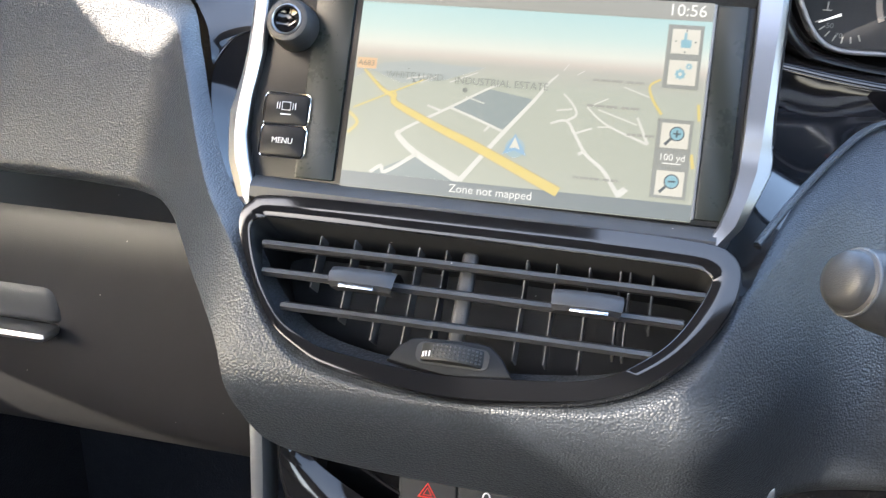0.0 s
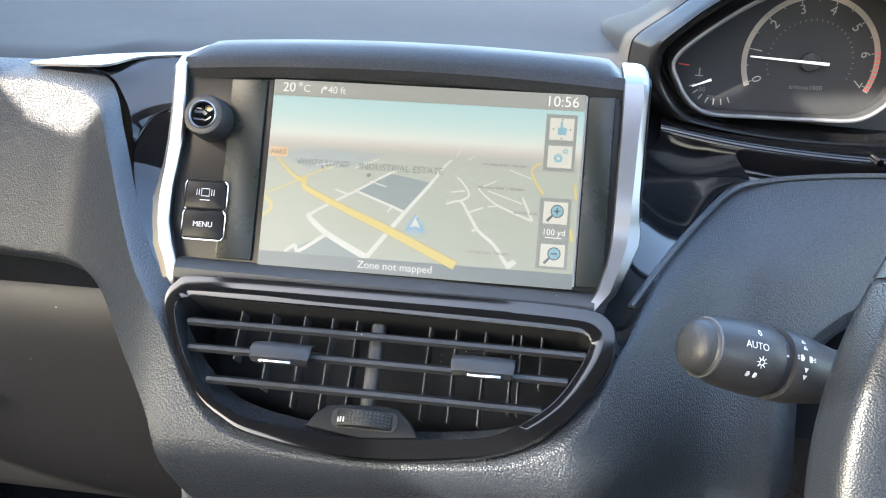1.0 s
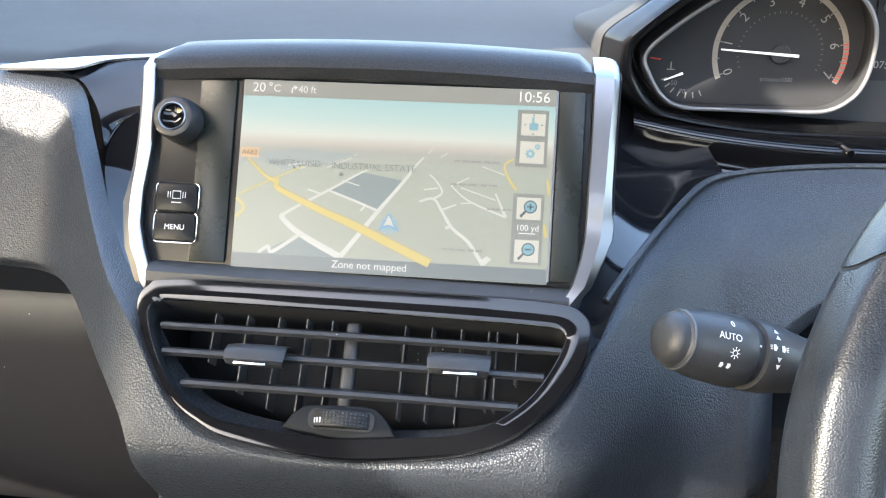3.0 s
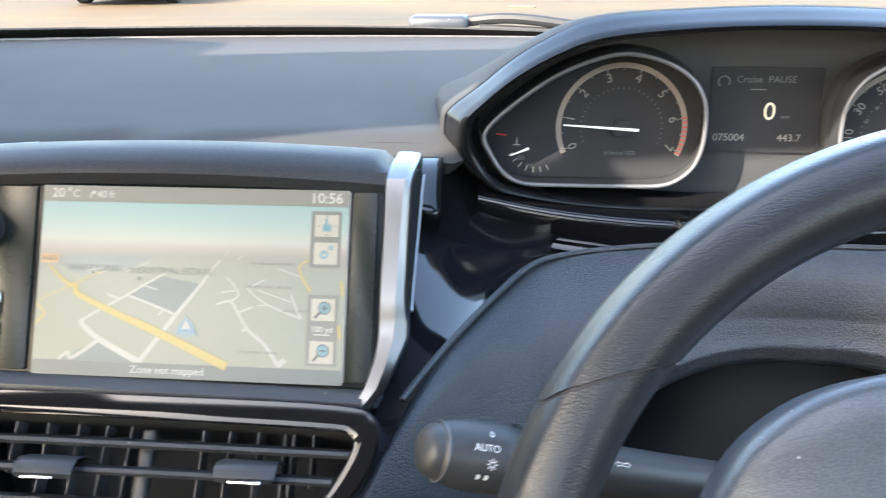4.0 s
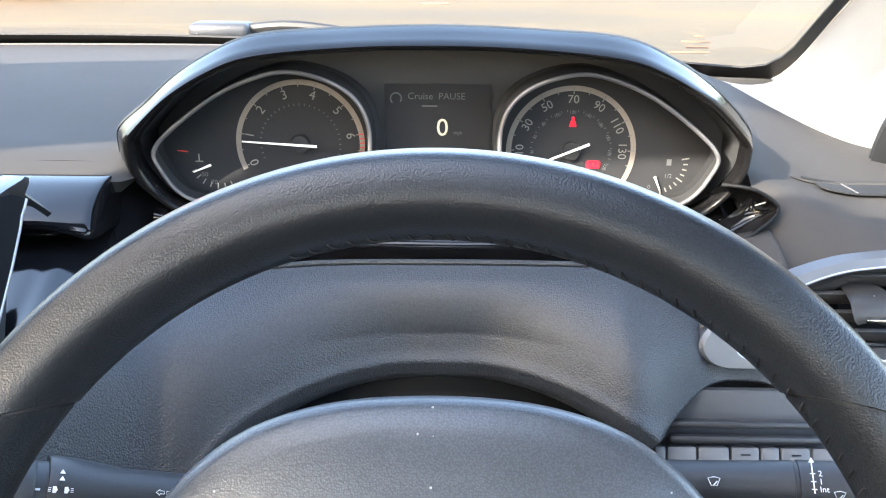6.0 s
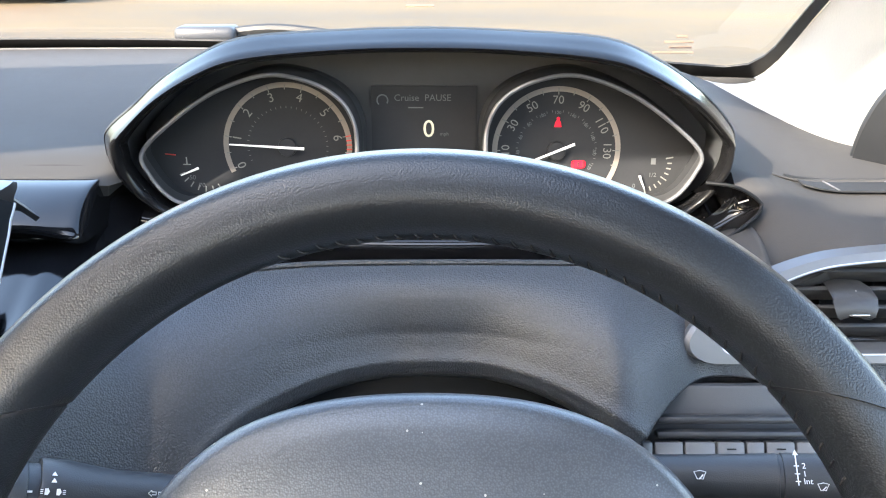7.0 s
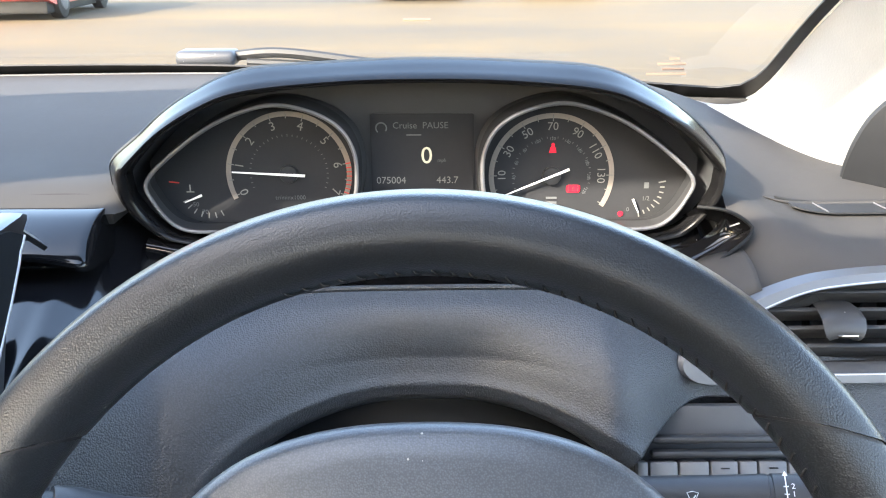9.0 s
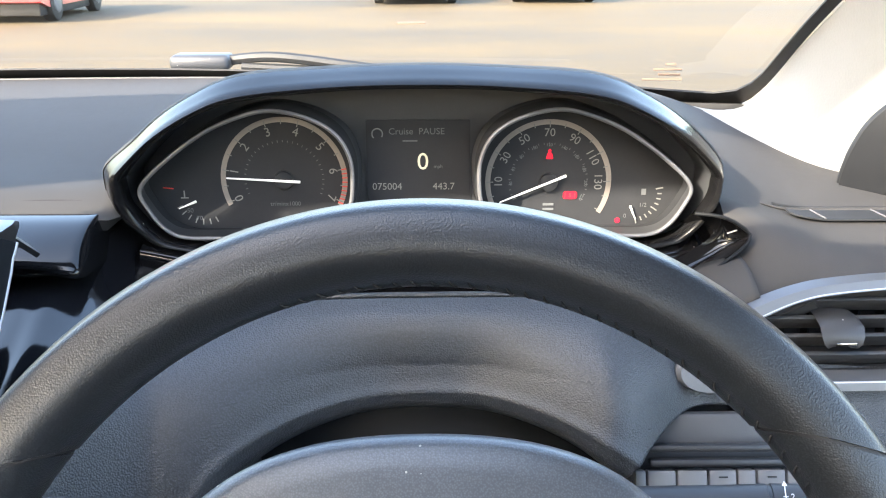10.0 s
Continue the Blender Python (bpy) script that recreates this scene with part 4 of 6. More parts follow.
for pts, w0, w1 in (([(-63, -38.7), (-58.2, -35.2), (-56, -37.8), (-42.6, -28.4)], 1.6, 1.8), ([(-51.5, -19.6), (-52.4, -21.0), (-42.9, -28.5), (-22.5, -38.6)], 2.0, 3.2), ([(-52.4, -21.0), (-49.0, -17.5), (-30.4, -6.8), (-14.8, 2.6), (-9.4, 4.7)], 1.6, 0.7),
                    ([(-22.5, -38.6), (-5.9, -16.1), (6.1, -0.6), (11.1, 6.9), (15, 11.2)], 2.4, 0.7), ([(-31, -6.6), (-18, -11), (-5.4, -15.6)], 1.0, 1.2), ([(-12.2, -13.7), (-14.2, -16.0)], 1.0, 1.0), ([(-40.7, -6.7), (-34.5, -8.6)], 0.9, 0.9),
                    ([(14, -10.1), (20.7, -8.4), (25.1, -14.2), (30.5, -22), (38.1, -27.8), (43.3, -34.8), (46.1, -38.6)], 1.0, 2.0), ([(20.7, -8.4), (24.6, -5.3), (21.9, -0.3), (18.2, 3.1)], 1.2, 0.7), ([(15.9, -4.3), (22.6, -3.2)], 0.7, 0.8),
                    ([(25.1, -13.4), (31.7, -10.7)], 1.0, 0.8), ([(27.2, -22.2), (30.4, -20.6)], 1.4, 1.4), ([(28.8, -1.9), (37.8, -8.8), (55.4, -15.5)], 0.7, 1.1), ([(55.4, -15.5), (50, -4.5)], 1.4, 0.9), ([(28.8, -1.9), (37.2, 2.5)], 0.7, 0.6), ([(33.4, -2.5), (50.2, -7.7)], 0.6, 0.6),
                    ([(-51.4, 4.4), (-43, 6.1)], 0.8, 0.6), ([(-45, 3.0), (-38, 6.6)], 0.6, 0.5), ([(-32, 4.2), (-20, 9.4)], 0.6, 0.5), ([(17, 13), (19, 16)], 0.5, 0.4), ([(23, 11.6), (26, 13.6)], 0.5, 0.5), ([(43, 8), (54, 4.4)], 0.5, 0.5), ([(-24, -1.6), (-15.5, -3.9)], 0.5, 0.6), ([(34, -10), (40, -9.4)], 0.6, 0.6)):
    road(pts, w0, w1, 3, lit_road)
flat([(44.4, -36.6), (47.6, -34.2), (49.8, -35.6), (46.6, -38.8)], 3, lit_road, "map_block")
main = [(-71.4, 7.2), (-62.3, -1.0), (-56.4, -4.1), (-54.8, -7.3), (-33.1, -16.8), (-16, -23.4), (20.6, -39.3)]
road(main, 1.3, 4.8, 4, lit_brown)
road(main, 0.8, 4.2, 5, lit_yellow)
for pts, w0, w1 in (([(-74.4, -10.4), (-59.3, -3.1), (-42.9, 4.8)], 0.8, 0.5), ([(-76, -12.5), (-71.6, -16.9), (-75.6, -21.8)], 1.4, 1.4), ([(57.8, 12.3), (53.6, 9.2), (55.5, 3.3), (59.6, -2.4)], 0.8, 1.2), ([(-60.5, -3.6), (-57, -1.8), (-55.5, -3.6), (-57.5, -5.4)], 0.9, 0.9), ([(73.4, -18), (74.6, -24)], 1.4, 1.4), ([(74, 3), (75, -4)], 1.2, 1.2)):
    road(pts, w0, w1, 4, lit_yellow)
flat(rect(-75.2, 7.6, -66.1, 12.4), 6, lit_sign, "road_sign")
words("A683", 3.6, -70.7, 9.9, lit_ink)
words("WHITE LUND", 4.3, -48.0, 5.6, lit_name)
words("INDUSTRIAL ESTATE", 4.5, -9.2, 5.1, lit_name)
for x0, x1, y in ((29.8, 51.1, 10.1), (28.5, 50.4, -1.0), (46.4, 57.6, -12.0), (26.1, 45.3, -32.0)):
    for a, b in ((0.0, 0.13), (0.16, 0.34), (0.37, 0.58), (0.66, 0.80), (0.83, 1.0)):
        flat(rect(x0 + (x1 - x0) * a, y - 0.6, x0 + (x1 - x0) * b, y + 0.5), 6, lit_bar, "name_bar", "faded road name")
flat(disc(1.1, 16, -24.7, 1.2), 6, lit_name, "map_dot")
words("20", 6.6, -68.3, 42.0, lit_white)
flat(disc(0.9, 14, -62.6, 44.0), 8, lit_white, "degree_sign")
flat(disc(0.45, 12, -62.6, 44.0), 9, lit_bar, "degree_sign")
words("C", 5.2, -59.3, 41.8, lit_white)
words("40 ft", 4.8, -44.2, 41.6, lit_white)
road([(-51.8, 39.8), (-51.6, 42), (-50.2, 43)], 0.7, 0.5, 8, lit_white, "turn_arrow")
flat([(-51.0, 43.6), (-49.0, 42.8), (-50.4, 41.4)], 8, lit_white, "turn_arrow")
words("10:56", 7.2, 65.4, 41.8, lit_white)
words("Zone not mapped", 5.0, -8.2, -42.3, lit_white)
for y0, y1 in ((8.8, 35.9), (-37.3, -4.0)):
    flat(rect(58.4, y0, 73.0, y1), 6, lit_frame, "key_column")
for cy in (29.1, 15.9, -10.7, -30.7):
    flat(rect(60.3, cy - 5.4, 71.6, cy + 5.0), 7, lit_key, "map_key")
words("100 yd", 4.0, 65.8, -20.2, lit_white, 9)
flat(rect(62, -22.9, 69.6, -22.5), 9, lit_white, "scale_bar")
flat([(64.2, 26.2), (64.0, 29.4), (65.2, 29.6), (65.2, 32.6), (66.3, 32.6), (66.3, 29.8), (68.4, 29.4), (68.2, 26.2)], 9, lit_cyan, "touch_symbol")
for dx, dy in ((-4, 0), (4, 0), (0, 4.6), (0, -4.4)):
    flat(disc(0.4, 8, 66 + dx, 28.8 + dy), 9, lit_ink, "touch_symbol")
for cx, cy, r in ((65.2, 15.0, 2.3), (68.4, 18.4, 1.4)):
    flat([(cx + (r if k % 4 < 2 else r * 0.78) * math.cos(k * math.tau / 32), cy + (r if k % 4 < 2 else r * 0.78) * math.sin(k * math.tau / 32)) for k in range(32)], 9, lit_cyan, "gear_symbol")
    flat(disc(r * 0.35, 12, cx, cy), 10, lit_key, "gear_symbol")
for cy in (-10.7, -30.7):
    road([(62.2, cy - 4.2), (65.2, cy - 0.8)], 1.3, 0.9, 9, lit_ink, "lens_handle")
    flat(disc(3.1, 24, 66.7, cy + 0.6), 9, lit_ink, "lens_symbol")
    flat(disc(2.6, 24, 66.7, cy + 0.6), 10, lit_cyan, "lens_symbol")
    flat(rect(65.2, cy + 0.25, 68.2, cy + 0.95), 11, lit_ink, "lens_sign")
    if cy > -20:
        flat(rect(66.35, cy - 0.9, 67.05, cy + 2.1), 11, lit_ink, "lens_sign")
flat(disc(4.3, 28, 0.2, -22.0), 6, lit_halo, "position_halo")
flat([(-0.2, -15.9), (-5.0, -25.2), (0.2, -23.2), (5.6, -25.3)], 8, lit_blue, "position_arrow")
flat([(-0.1, -17.4), (-2.4, -22.6), (0.2, -21.9), (2.6, -22.8)], 9, lit_key, "position_arrow")

# ---- centre air vent ----
VUP = Vector((0, 0.661, 0.751)).normalized()
VOUT = Vector((0, -VUP.z, VUP.y))
A = Matrix(((1, 0, 0, 0), (0, VUP.y, VOUT.y, 0.386), (0, VUP.z, VOUT.z, 0.988), (0, 0, 0, 1)))
vent = thing("air_vent", "wide centre air vent with black slats in gloss black surround", "air vent", "dashboard air vents", at=(-0.047, 0.42, 0.985))
opening = [(-0.1472, 0.0224), (-0.139, 0.0025), (-0.1256, -0.0149), (-0.112, -0.0224), (-0.099, -0.0262), (-0.0594, -0.0293), (-0.0216, -0.0269), (0.0078, -0.0224), (0.0266, -0.0113), (0.038, 0.0009), (0.0468, 0.0184), (0.046, 0.0255), (0.03, 0.0275), (-0.047, 0.0285), (-0.13, 0.0285), (-0.143, 0.0275)]
rim_out = [(-0.1535, 0.0238), (-0.1432, 0.0034), (-0.1295, -0.0165), (-0.1145, -0.0268), (-0.097, -0.0332), (-0.052, -0.0385), (-0.008, -0.0345), (0.016, -0.0285), (0.034, -0.0180), (0.051, 0.0010), (0.0590, 0.0200), (0.0560, 0.0350), (0.035, 0.0400), (-0.047, 0.0405), (-0.135, 0.0400), (-0.151, 0.0355)]
op = [(p.x, p.y) for p in spline([(x, y, 0) for x, y in opening], 8, True)]
ro = [(p.x, p.y) for p in spline([(x, y, 0) for x, y in rim_out], 8, True)]


def vring(line, n, mixed=None, f=0.0):
    return [A @ Vector((p[0] + (q[0] - p[0]) * f, p[1] + (q[1] - p[1]) * f, n)) for p, q in zip(line, mixed or line)]


part("surround", loft([vring(op, 0.0006), vring(op, 0.0011, ro, 0.06), vring(op, 0.0013, ro, 0.5), vring(op, 0.0010, ro, 0.90), vring(ro, -0.0015), vring(ro, -0.02)], True), gloss_black, vent, "gloss black surround")
part("cavity", loft([vring(op, 0.0004), vring(op, -0.055), [A @ Vector((-0.047, 0.0, -0.056)) for _ in op]], True), dark_cavity, vent)


def slat(x0, x1, y, thick=0.0036, deep=0.013):
    n = 14
    rings = []
    for k in range(n + 1):
        x = x0 + (x1 - x0) * k / n
        bow = -0.0012 * (2 * k / n - 1) ** 2
        rings.append([A @ Vector((x, y + dy, dn - 0.003 + bow)) for dy, dn in ((-thick / 2, 0.0), (-thick * 0.2, 0.0022), (thick * 0.3, 0.0018), (thick * 0.9, -0.004), (thick * 1.1, -deep), (thick * 0.4, -deep))])
    return loft(rings, True, True)


for x0, x1, y in ((-0.1415, 0.0462, 0.0175), (-0.1385, 0.0390, 0.0050), (-0.1265, 0.0282, -0.0092)):
    part("slat", slat(x0, x1, y), soft_black, vent)
for k, x in enumerate((-0.1204, -0.1045, -0.0888, -0.0751, -0.0628, -0.0275, -0.0148, -0.0010, 0.0118, 0.0158, 0.0252)):
    lowest = -0.017 if -0.10 < x < 0.005 else (-0.010 if abs(x + 0.05) < 0.07 else 0.003)
    part("vane", box((0.0007, 0.028 - lowest - 0.001, 0.009), A @ pose(x + 0.001, (0.028 + lowest) / 2, -0.0185, 0, -4, 0)), grey_plastic, vent, smooth=False)
part("post", box((0.0068, 0.046, 0.006), A @ pose(-0.0505, 0.003, -0.010, 0, 0, 0), 0.002, 3), soft_black, vent, "black centre post")
for x, y in ((-0.0915, 0.0050), (0.0012, 0.0072)):
    rows = []
    for dy, n, w in ((0.0062, -0.016, 0.0128), (0.0062, -0.003, 0.0135), (0.0040, 0.0045, 0.0140), (0.0005, 0.0075, 0.0142), (-0.0035, 0.0080, 0.0138), (-0.0052, 0.0060, 0.0130), (-0.0045, -0.002, 0.0120)):
        rows.append([A @ Vector((x + w * f, y + dy, n - 0.002 * f ** 4)) for f in (-1, -0.92, -0.75, -0.4, 0, 0.4, 0.75, 0.92, 1)])
    tab = part("slider_tab", loft(rows), soft_black, vent, "black slider tab")
    part("tab_strip", box((0.0150, 0.0014, 0.0012), A @ pose(x - 0.0008 + 0.002 * (x > -0.05), y - 0.0052, 0.0077), 0.0004), chrome, tab, "bright metal strip")
ramp_pts = [(-0.0760, -0.0262), (-0.0715, -0.0195), (-0.0667, -0.0158), (-0.062, -0.0150), (-0.040, -0.0142), (-0.0345, -0.0150), (-0.0290, -0.0195), (-0.0240, -0.0268), (-0.05, -0.0295)]
part("wheel_housing", plate(ramp_pts, 0.006, A @ pose(0, 0, -0.006), 0.0015), inlay_black, vent)
part("wheel_slot", plate(rounded(0.0300, 0.0088, 0.0034, 4, -0.0490, -0.0212), 0.0006, A @ pose(0, 0, 0.0)), dark_cavity, vent)
tw = part("thumbwheel", cyl(0.0165, 0.0165, 0.0074, A @ pose(-0.0490, -0.0212, -0.0100, 90, 0, 0), 64, 0.0008), rubber, vent, "ribbed black thumbwheel")
for k in range(15):
    a = radians(-44 + 6.3 * k)
    if k < 3:
        for dy in (-0.001,):
            part("mark", box((0.0006, 0.0022, 0.0004), A @ pose(-0.0490 + 0.0166 * math.sin(a), -0.0212 + dy, -0.0100 + 0.0166 * math.cos(a), 0, math.degrees(a), 0)), print_white, tw, "white position mark", smooth=False)
    else:
        for dy in (-0.0022, -0.0007, 0.0008, 0.0023):
            part("rib", box((0.0010, 0.0009, 0.0005), A @ pose(-0.0490 + 0.0166 * math.sin(a), -0.0212 + dy, -0.0100 + 0.0166 * math.cos(a), 0, math.degrees(a), 0), 0.0002, 1), soft_black, tw)

# ---- instrument cluster ----
cluster = thing("instrument_cluster", "hooded instrument cluster with two dials and small centre display", "instrument cluster", at=(X0, 0.66, 1.06))
half_out = [(0.0, 1.1764), (0.062, 1.1743), (0.112, 1.1700), (0.144, 1.1570), (0.171, 1.1390), (0.195, 1.1150), (0.2005, 1.1007), (0.1985, 1.0780), (0.1835, 1.0580), (0.166, 1.0510), (0.10, 1.0450), (0.0, 1.0440)]
half_in = [(0.0, 1.1651), (0.0475, 1.1641), (0.105, 1.1583), (0.133, 1.1497), (0.164, 1.1314), (0.187, 1.1092), (0.190, 1.1000), (0.188, 1.0860), (0.175, 1.0680), (0.157, 1.0600), (0.10, 1.0530), (0.0, 1.0520)]


def hood_ring(half, y_of, grow=1.0, drop=0.0, wide=0.0):
    pts = [(x, z) for x, z in half] + [(-x, z) for x, z in half[-2:0:-1]]
    return [Vector((X0 + p.x * grow - wide * sstep(0.165, 0.200, -p.x) * sstep(1.135, 1.105, p.z), y_of(p.z), p.z - drop * (p.z > 1.09) * (p.z - 1.09) / 0.09)) for p in spline([(x, 0, z) for x, z in pts], 6, True)]


lip_y = lambda z: 0.620 - 0.024 * sstep(1.06, 1.17, z)
rings = [hood_ring(half_in, lambda z: lip_y(z) + 0.016)]
for f in (0.0, 0.06, 0.15, 0.28, 0.42, 0.56, 0.70, 0.82, 0.92, 1.0):
    mixed = [(a[0] + (b[0] - a[0]) * f, a[1] + (b[1] - a[1]) * f) for a, b in zip(half_in, half_out)]
    rings.append(hood_ring(mixed, lambda z: lip_y(z) + 0.003 - 0.005 * math.sin(math.pi * min(1.0, 1.6 * f)) + 0.022 * f ** 2.2, 1.0, 0.0, 0.0078 * f))
part("hood_lip", loft(rings, True), hood_gloss, cluster, "gloss black hood lip", sharp=70)
back = [hood_ring(half_out, lambda z: lip_y(z) + 0.0252, 1.003, 0.0, 0.0078)]
for dy, g, dr in ((0.036, 1.018, -0.0003), (0.07, 1.04, 0.004), (0.12, 1.08, 0.020), (0.20, 1.10, 0.050), (0.27, 1.1, 0.090)):
    back.append(hood_ring(half_out, lambda z: lip_y(z) + dy, g, dr, 0.0078))
part("hood_shell", loft(back, True), dash_skin, cluster, "soft grained hood")
FACE = 0.655
inner_wall = [hood_ring(half_in, lambda z: lip_y(z) + 0.016), hood_ring(half_in, lambda z: FACE, 0.985)]
part("hood_lining", loft(inner_wall, True), cluster_black, cluster)
face_pts = hood_ring(half_in, lambda z: FACE, 0.99)
F = Matrix(((1, 0, 0, 0), (0, 0, -1, FACE), (0, 1, 0, 0), (0, 0, 0, 1)))       # plan of the dial face: x, z, out
part("dial_face", plate([(p.x, p.z) for p in face_pts], 0.002, F @ pose(0, 0, -0.0025)), cluster_black, cluster)
lens_l = [(0.0935, 1.0975), (0.0972, 1.0840), (0.1070, 1.0705), (0.120, 1.0645), (0.146, 1.0640), (0.180, 1.0640), (0.208, 1.0652), (0.2225, 1.0735), (0.2290, 1.0850), (0.2312, 1.1000), (0.2300, 1.1170), (0.2220, 1.1320), (0.206, 1.1425), (0.183, 1.1480), (0.163, 1.1450), (0.137, 1.1340), (0.109, 1.1140)]


def side(points, mirrored):
    return [((2 * 0.2722 - x) if mirrored else x, z) for x, z in points]


rim_metal = material("dial_rim_metal", (0.20, 0.20, 0.215), 0.42, metal=0.4, spread=0.03)
gauge_ring = material("dial_ring", (0.27, 0.235, 0.21), 0.4)
glow_white = lit("dial_figures", (0.22, 0.22, 0.21), 0.04)
glow_faint = lit("dial_faint", (0.15, 0.155, 0.16), 0.02)
glow_red = lit("warning_red", (0.62, 0.02, 0.04), 0.08)
needle_white = lit("needle", (0.72, 0.72, 0.70), 0.07)
dial_black = material("dial_black", (0.037, 0.038, 0.042), 0.55, spec=0.15)

for mirrored, cx, cz, first, step, figures in ((False, 0.1822, 1.0960, 202.0, -32.0, "01234567"), (True, 0.3618, 1.0935, 180.0, -30.0, None)):
    line = [F @ Vector((p.x, p.y, 0.031)) for p in spline([(x, z, 0) for x, z in side(lens_l, mirrored)], 6, True)]
    mx = sum(p.x for p in line) / len(line)
    wide = [(mx + (p.x - mx) * 1.06, 1.104 + (p.z - 1.104) * 1.06) for p in line]
    dial = part("dial", plate(wide, 0.0012, F @ pose(0, 0, 0.0004)), dial_black, cluster, "black rev counter dial" if not mirrored else "black speedometer dial")
    part("bright_rim", tube(line, 0.0014, 8, True, (0, 1, 0)), rim_metal, dial, "bright dial rim")
    well = [Vector((x, FACE - 0.001, z)) for x, z in wide]
    part("dial_well", loft([line, [a.lerp(b, 0.5) for a, b in zip(line, well)], well], True), cluster_black, dial)
    shelf = [Vector((mx + (p.x - mx) * 1.035, p.y + 0.003, 1.104 + (p.z - 1.104) * 1.05)) for p in line]
    part("dial_shoulder", loft([line, shelf, [Vector((p.x, FACE - 0.002, p.z)) for p in shelf]], True), dial_black, dial)
    # pale ring with its marks
    a0, a1 = (205, -26) if not mirrored else (212, -32)
    arc = [radians(a0 + (a1 - a0) * k / 60) for k in range(61)]
    part("scale_ring", loft([[F @ Vector((cx + r * math.cos(a), cz + r * math.sin(a), 0.0022)) for a in arc] for r in (0.0395, 0.0430)]), gauge_ring, dial, "pale scale ring")
    for k in range(15 if not mirrored else 17):
        a = radians(first + step * k / 2) if not mirrored else radians(first + 30 + step * k / 2)
        r = 0.0398
        part("tick", box((0.0045 if k % 2 == 0 else 0.003, 0.0006, 0.0003), F @ Matrix.Translation((cx + r * math.cos(a), cz + r * math.sin(a), 0.0025)) @ Matrix.Rotation(a, 4, "Z")), glow_white, dial, smooth=False)
    for k in range(31):
        a = radians(a0 - 4 + (a1 - a0 + 8) * k / 30)
        part("fine_tick", box((0.0014, 0.00035, 0.0003), F @ Matrix.Translation((cx + 0.0265 * math.cos(a), cz + 0.0265 * math.sin(a), 0.0020)) @ Matrix.Rotation(a, 4, "Z")), glow_faint, dial, smooth=False)
    for k, body in enumerate(figures or ("10", "30", "50", "70", "90", "110", "130")):
        a = radians(first + step * k)
        r = 0.0338
        text(body, 0.0085 if not mirrored else 0.0078, F @ Matrix.Translation((cx + r * math.cos(a), cz + r * math.sin(a), 0.0022)) @ Matrix.Rotation(a - math.pi / 2, 4, "Z"), glow_white, dial)
    part("hub_cap", cyl(0.0065, 0.006, 0.003, F @ pose(cx, cz, 0.004), 28, 0.0006), dial_black, dial)
    if not mirrored:
        for k in range(9):
            a = radians(10 - 4.2 * k)
            part("red_tick", box((0.0036, 0.0007, 0.0003), F @ Matrix.Translation((cx + 0.0412 * math.cos(a), cz + 0.0412 * math.sin(a), 0.0026)) @ Matrix.Rotation(a, 4, "Z")), print_red, dial, smooth=False)
        text("tr/minx1000", 0.0042, F @ pose(cx, cz - 0.017, 0.0022), glow_faint, dial)
        n0, n1 = (0.1440, 1.0982), (0.1935, 1.0952)
        for k in range(7):
            a = radians(205 + 15 * k)
            part("gauge_tick", box((0.004, 0.0008, 0.0003), F @ Matrix.Translation((0.1265 + 0.0185 * math.cos(a), 1.0850 + 0.0185 * math.sin(a), 0.0022)) @ Matrix.Rotation(a, 4, "Z")), glow_white, dial, smooth=False)
        part("gauge_tick", box((0.007, 0.0008, 0.0003), F @ pose(0.1030, 1.0905, 0.0022, 0, 0, -6)), print_red, dial, smooth=False)
        text("50", 0.0045, F @ pose(0.1165, 1.0745, 0.0022), glow_faint, dial)
        text("70", 0.0045, F @ pose(0.1225, 1.0690, 0.0022), glow_faint, dial)
        part("gauge_needle", tube([F @ Vector((0.1095, 1.0765, 0.004)), F @ Vector((0.1215, 1.0815, 0.004))], [0.0004, 0.0009], 6, False, (0, 1, 0)), needle_white, dial, "small pale needle")
        part("coolant_symbol", box((0.0052, 0.0007, 0.0003), F @ pose(0.1135, 1.0836, 0.0022)), glow_white, dial, smooth=False)
        part("coolant_symbol", box((0.0008, 0.0050, 0.0003), F @ pose(0.1135, 1.0862, 0.0022)), glow_white, dial, smooth=False)
    else:
        n0, n1 = (0.3285, 1.0800), (0.3735, 1.0985)
        for k in range(9):
            a = radians(10 - 11 * k)
            part("gauge_tick", box((0.005 if k in (0, 4, 8) else 0.003, 0.0009, 0.0003), F @ Matrix.Translation((0.4190 + 0.0195 * math.cos(a), 1.0850 + 0.0195 * math.sin(a), 0.0022)) @ Matrix.Rotation(a, 4, "Z")), glow_white, dial, smooth=False)
        part("gauge_needle", tube([F @ Vector((0.4185, 1.0765, 0.004)), F @ Vector((0.4225, 1.0672, 0.004))], [0.0009, 0.0004], 6, False, (0, 1, 0)), needle_white, dial, "small pale needle")
        text("0", 0.0042, F @ pose(0.4155, 1.0688, 0.0022), glow_faint, dial)
        text("1/2", 0.0042, F @ pose(0.4275, 1.0765, 0.0022), glow_faint, dial)
        part("fuel_symbol", box((0.0032, 0.0042, 0.0003), F @ pose(0.4275, 1.0860, 0.0022)), glow_faint, dial, smooth=False)
        belt = plate([(-0.0024, -0.0034), (0.0024, -0.0034), (0.0018, 0.0000), (0.0008, 0.0012), (0.0012, 0.0026), (0, 0.0036), (-0.0012, 0.0026), (-0.0008, 0.0012), (-0.0018, 0.0000)], 0.0003, F @ pose(0.3622, 1.1128, 0.0022))
        part("seat_belt_light", belt, glow_red, dial, "lit red seat belt warning", smooth=False)
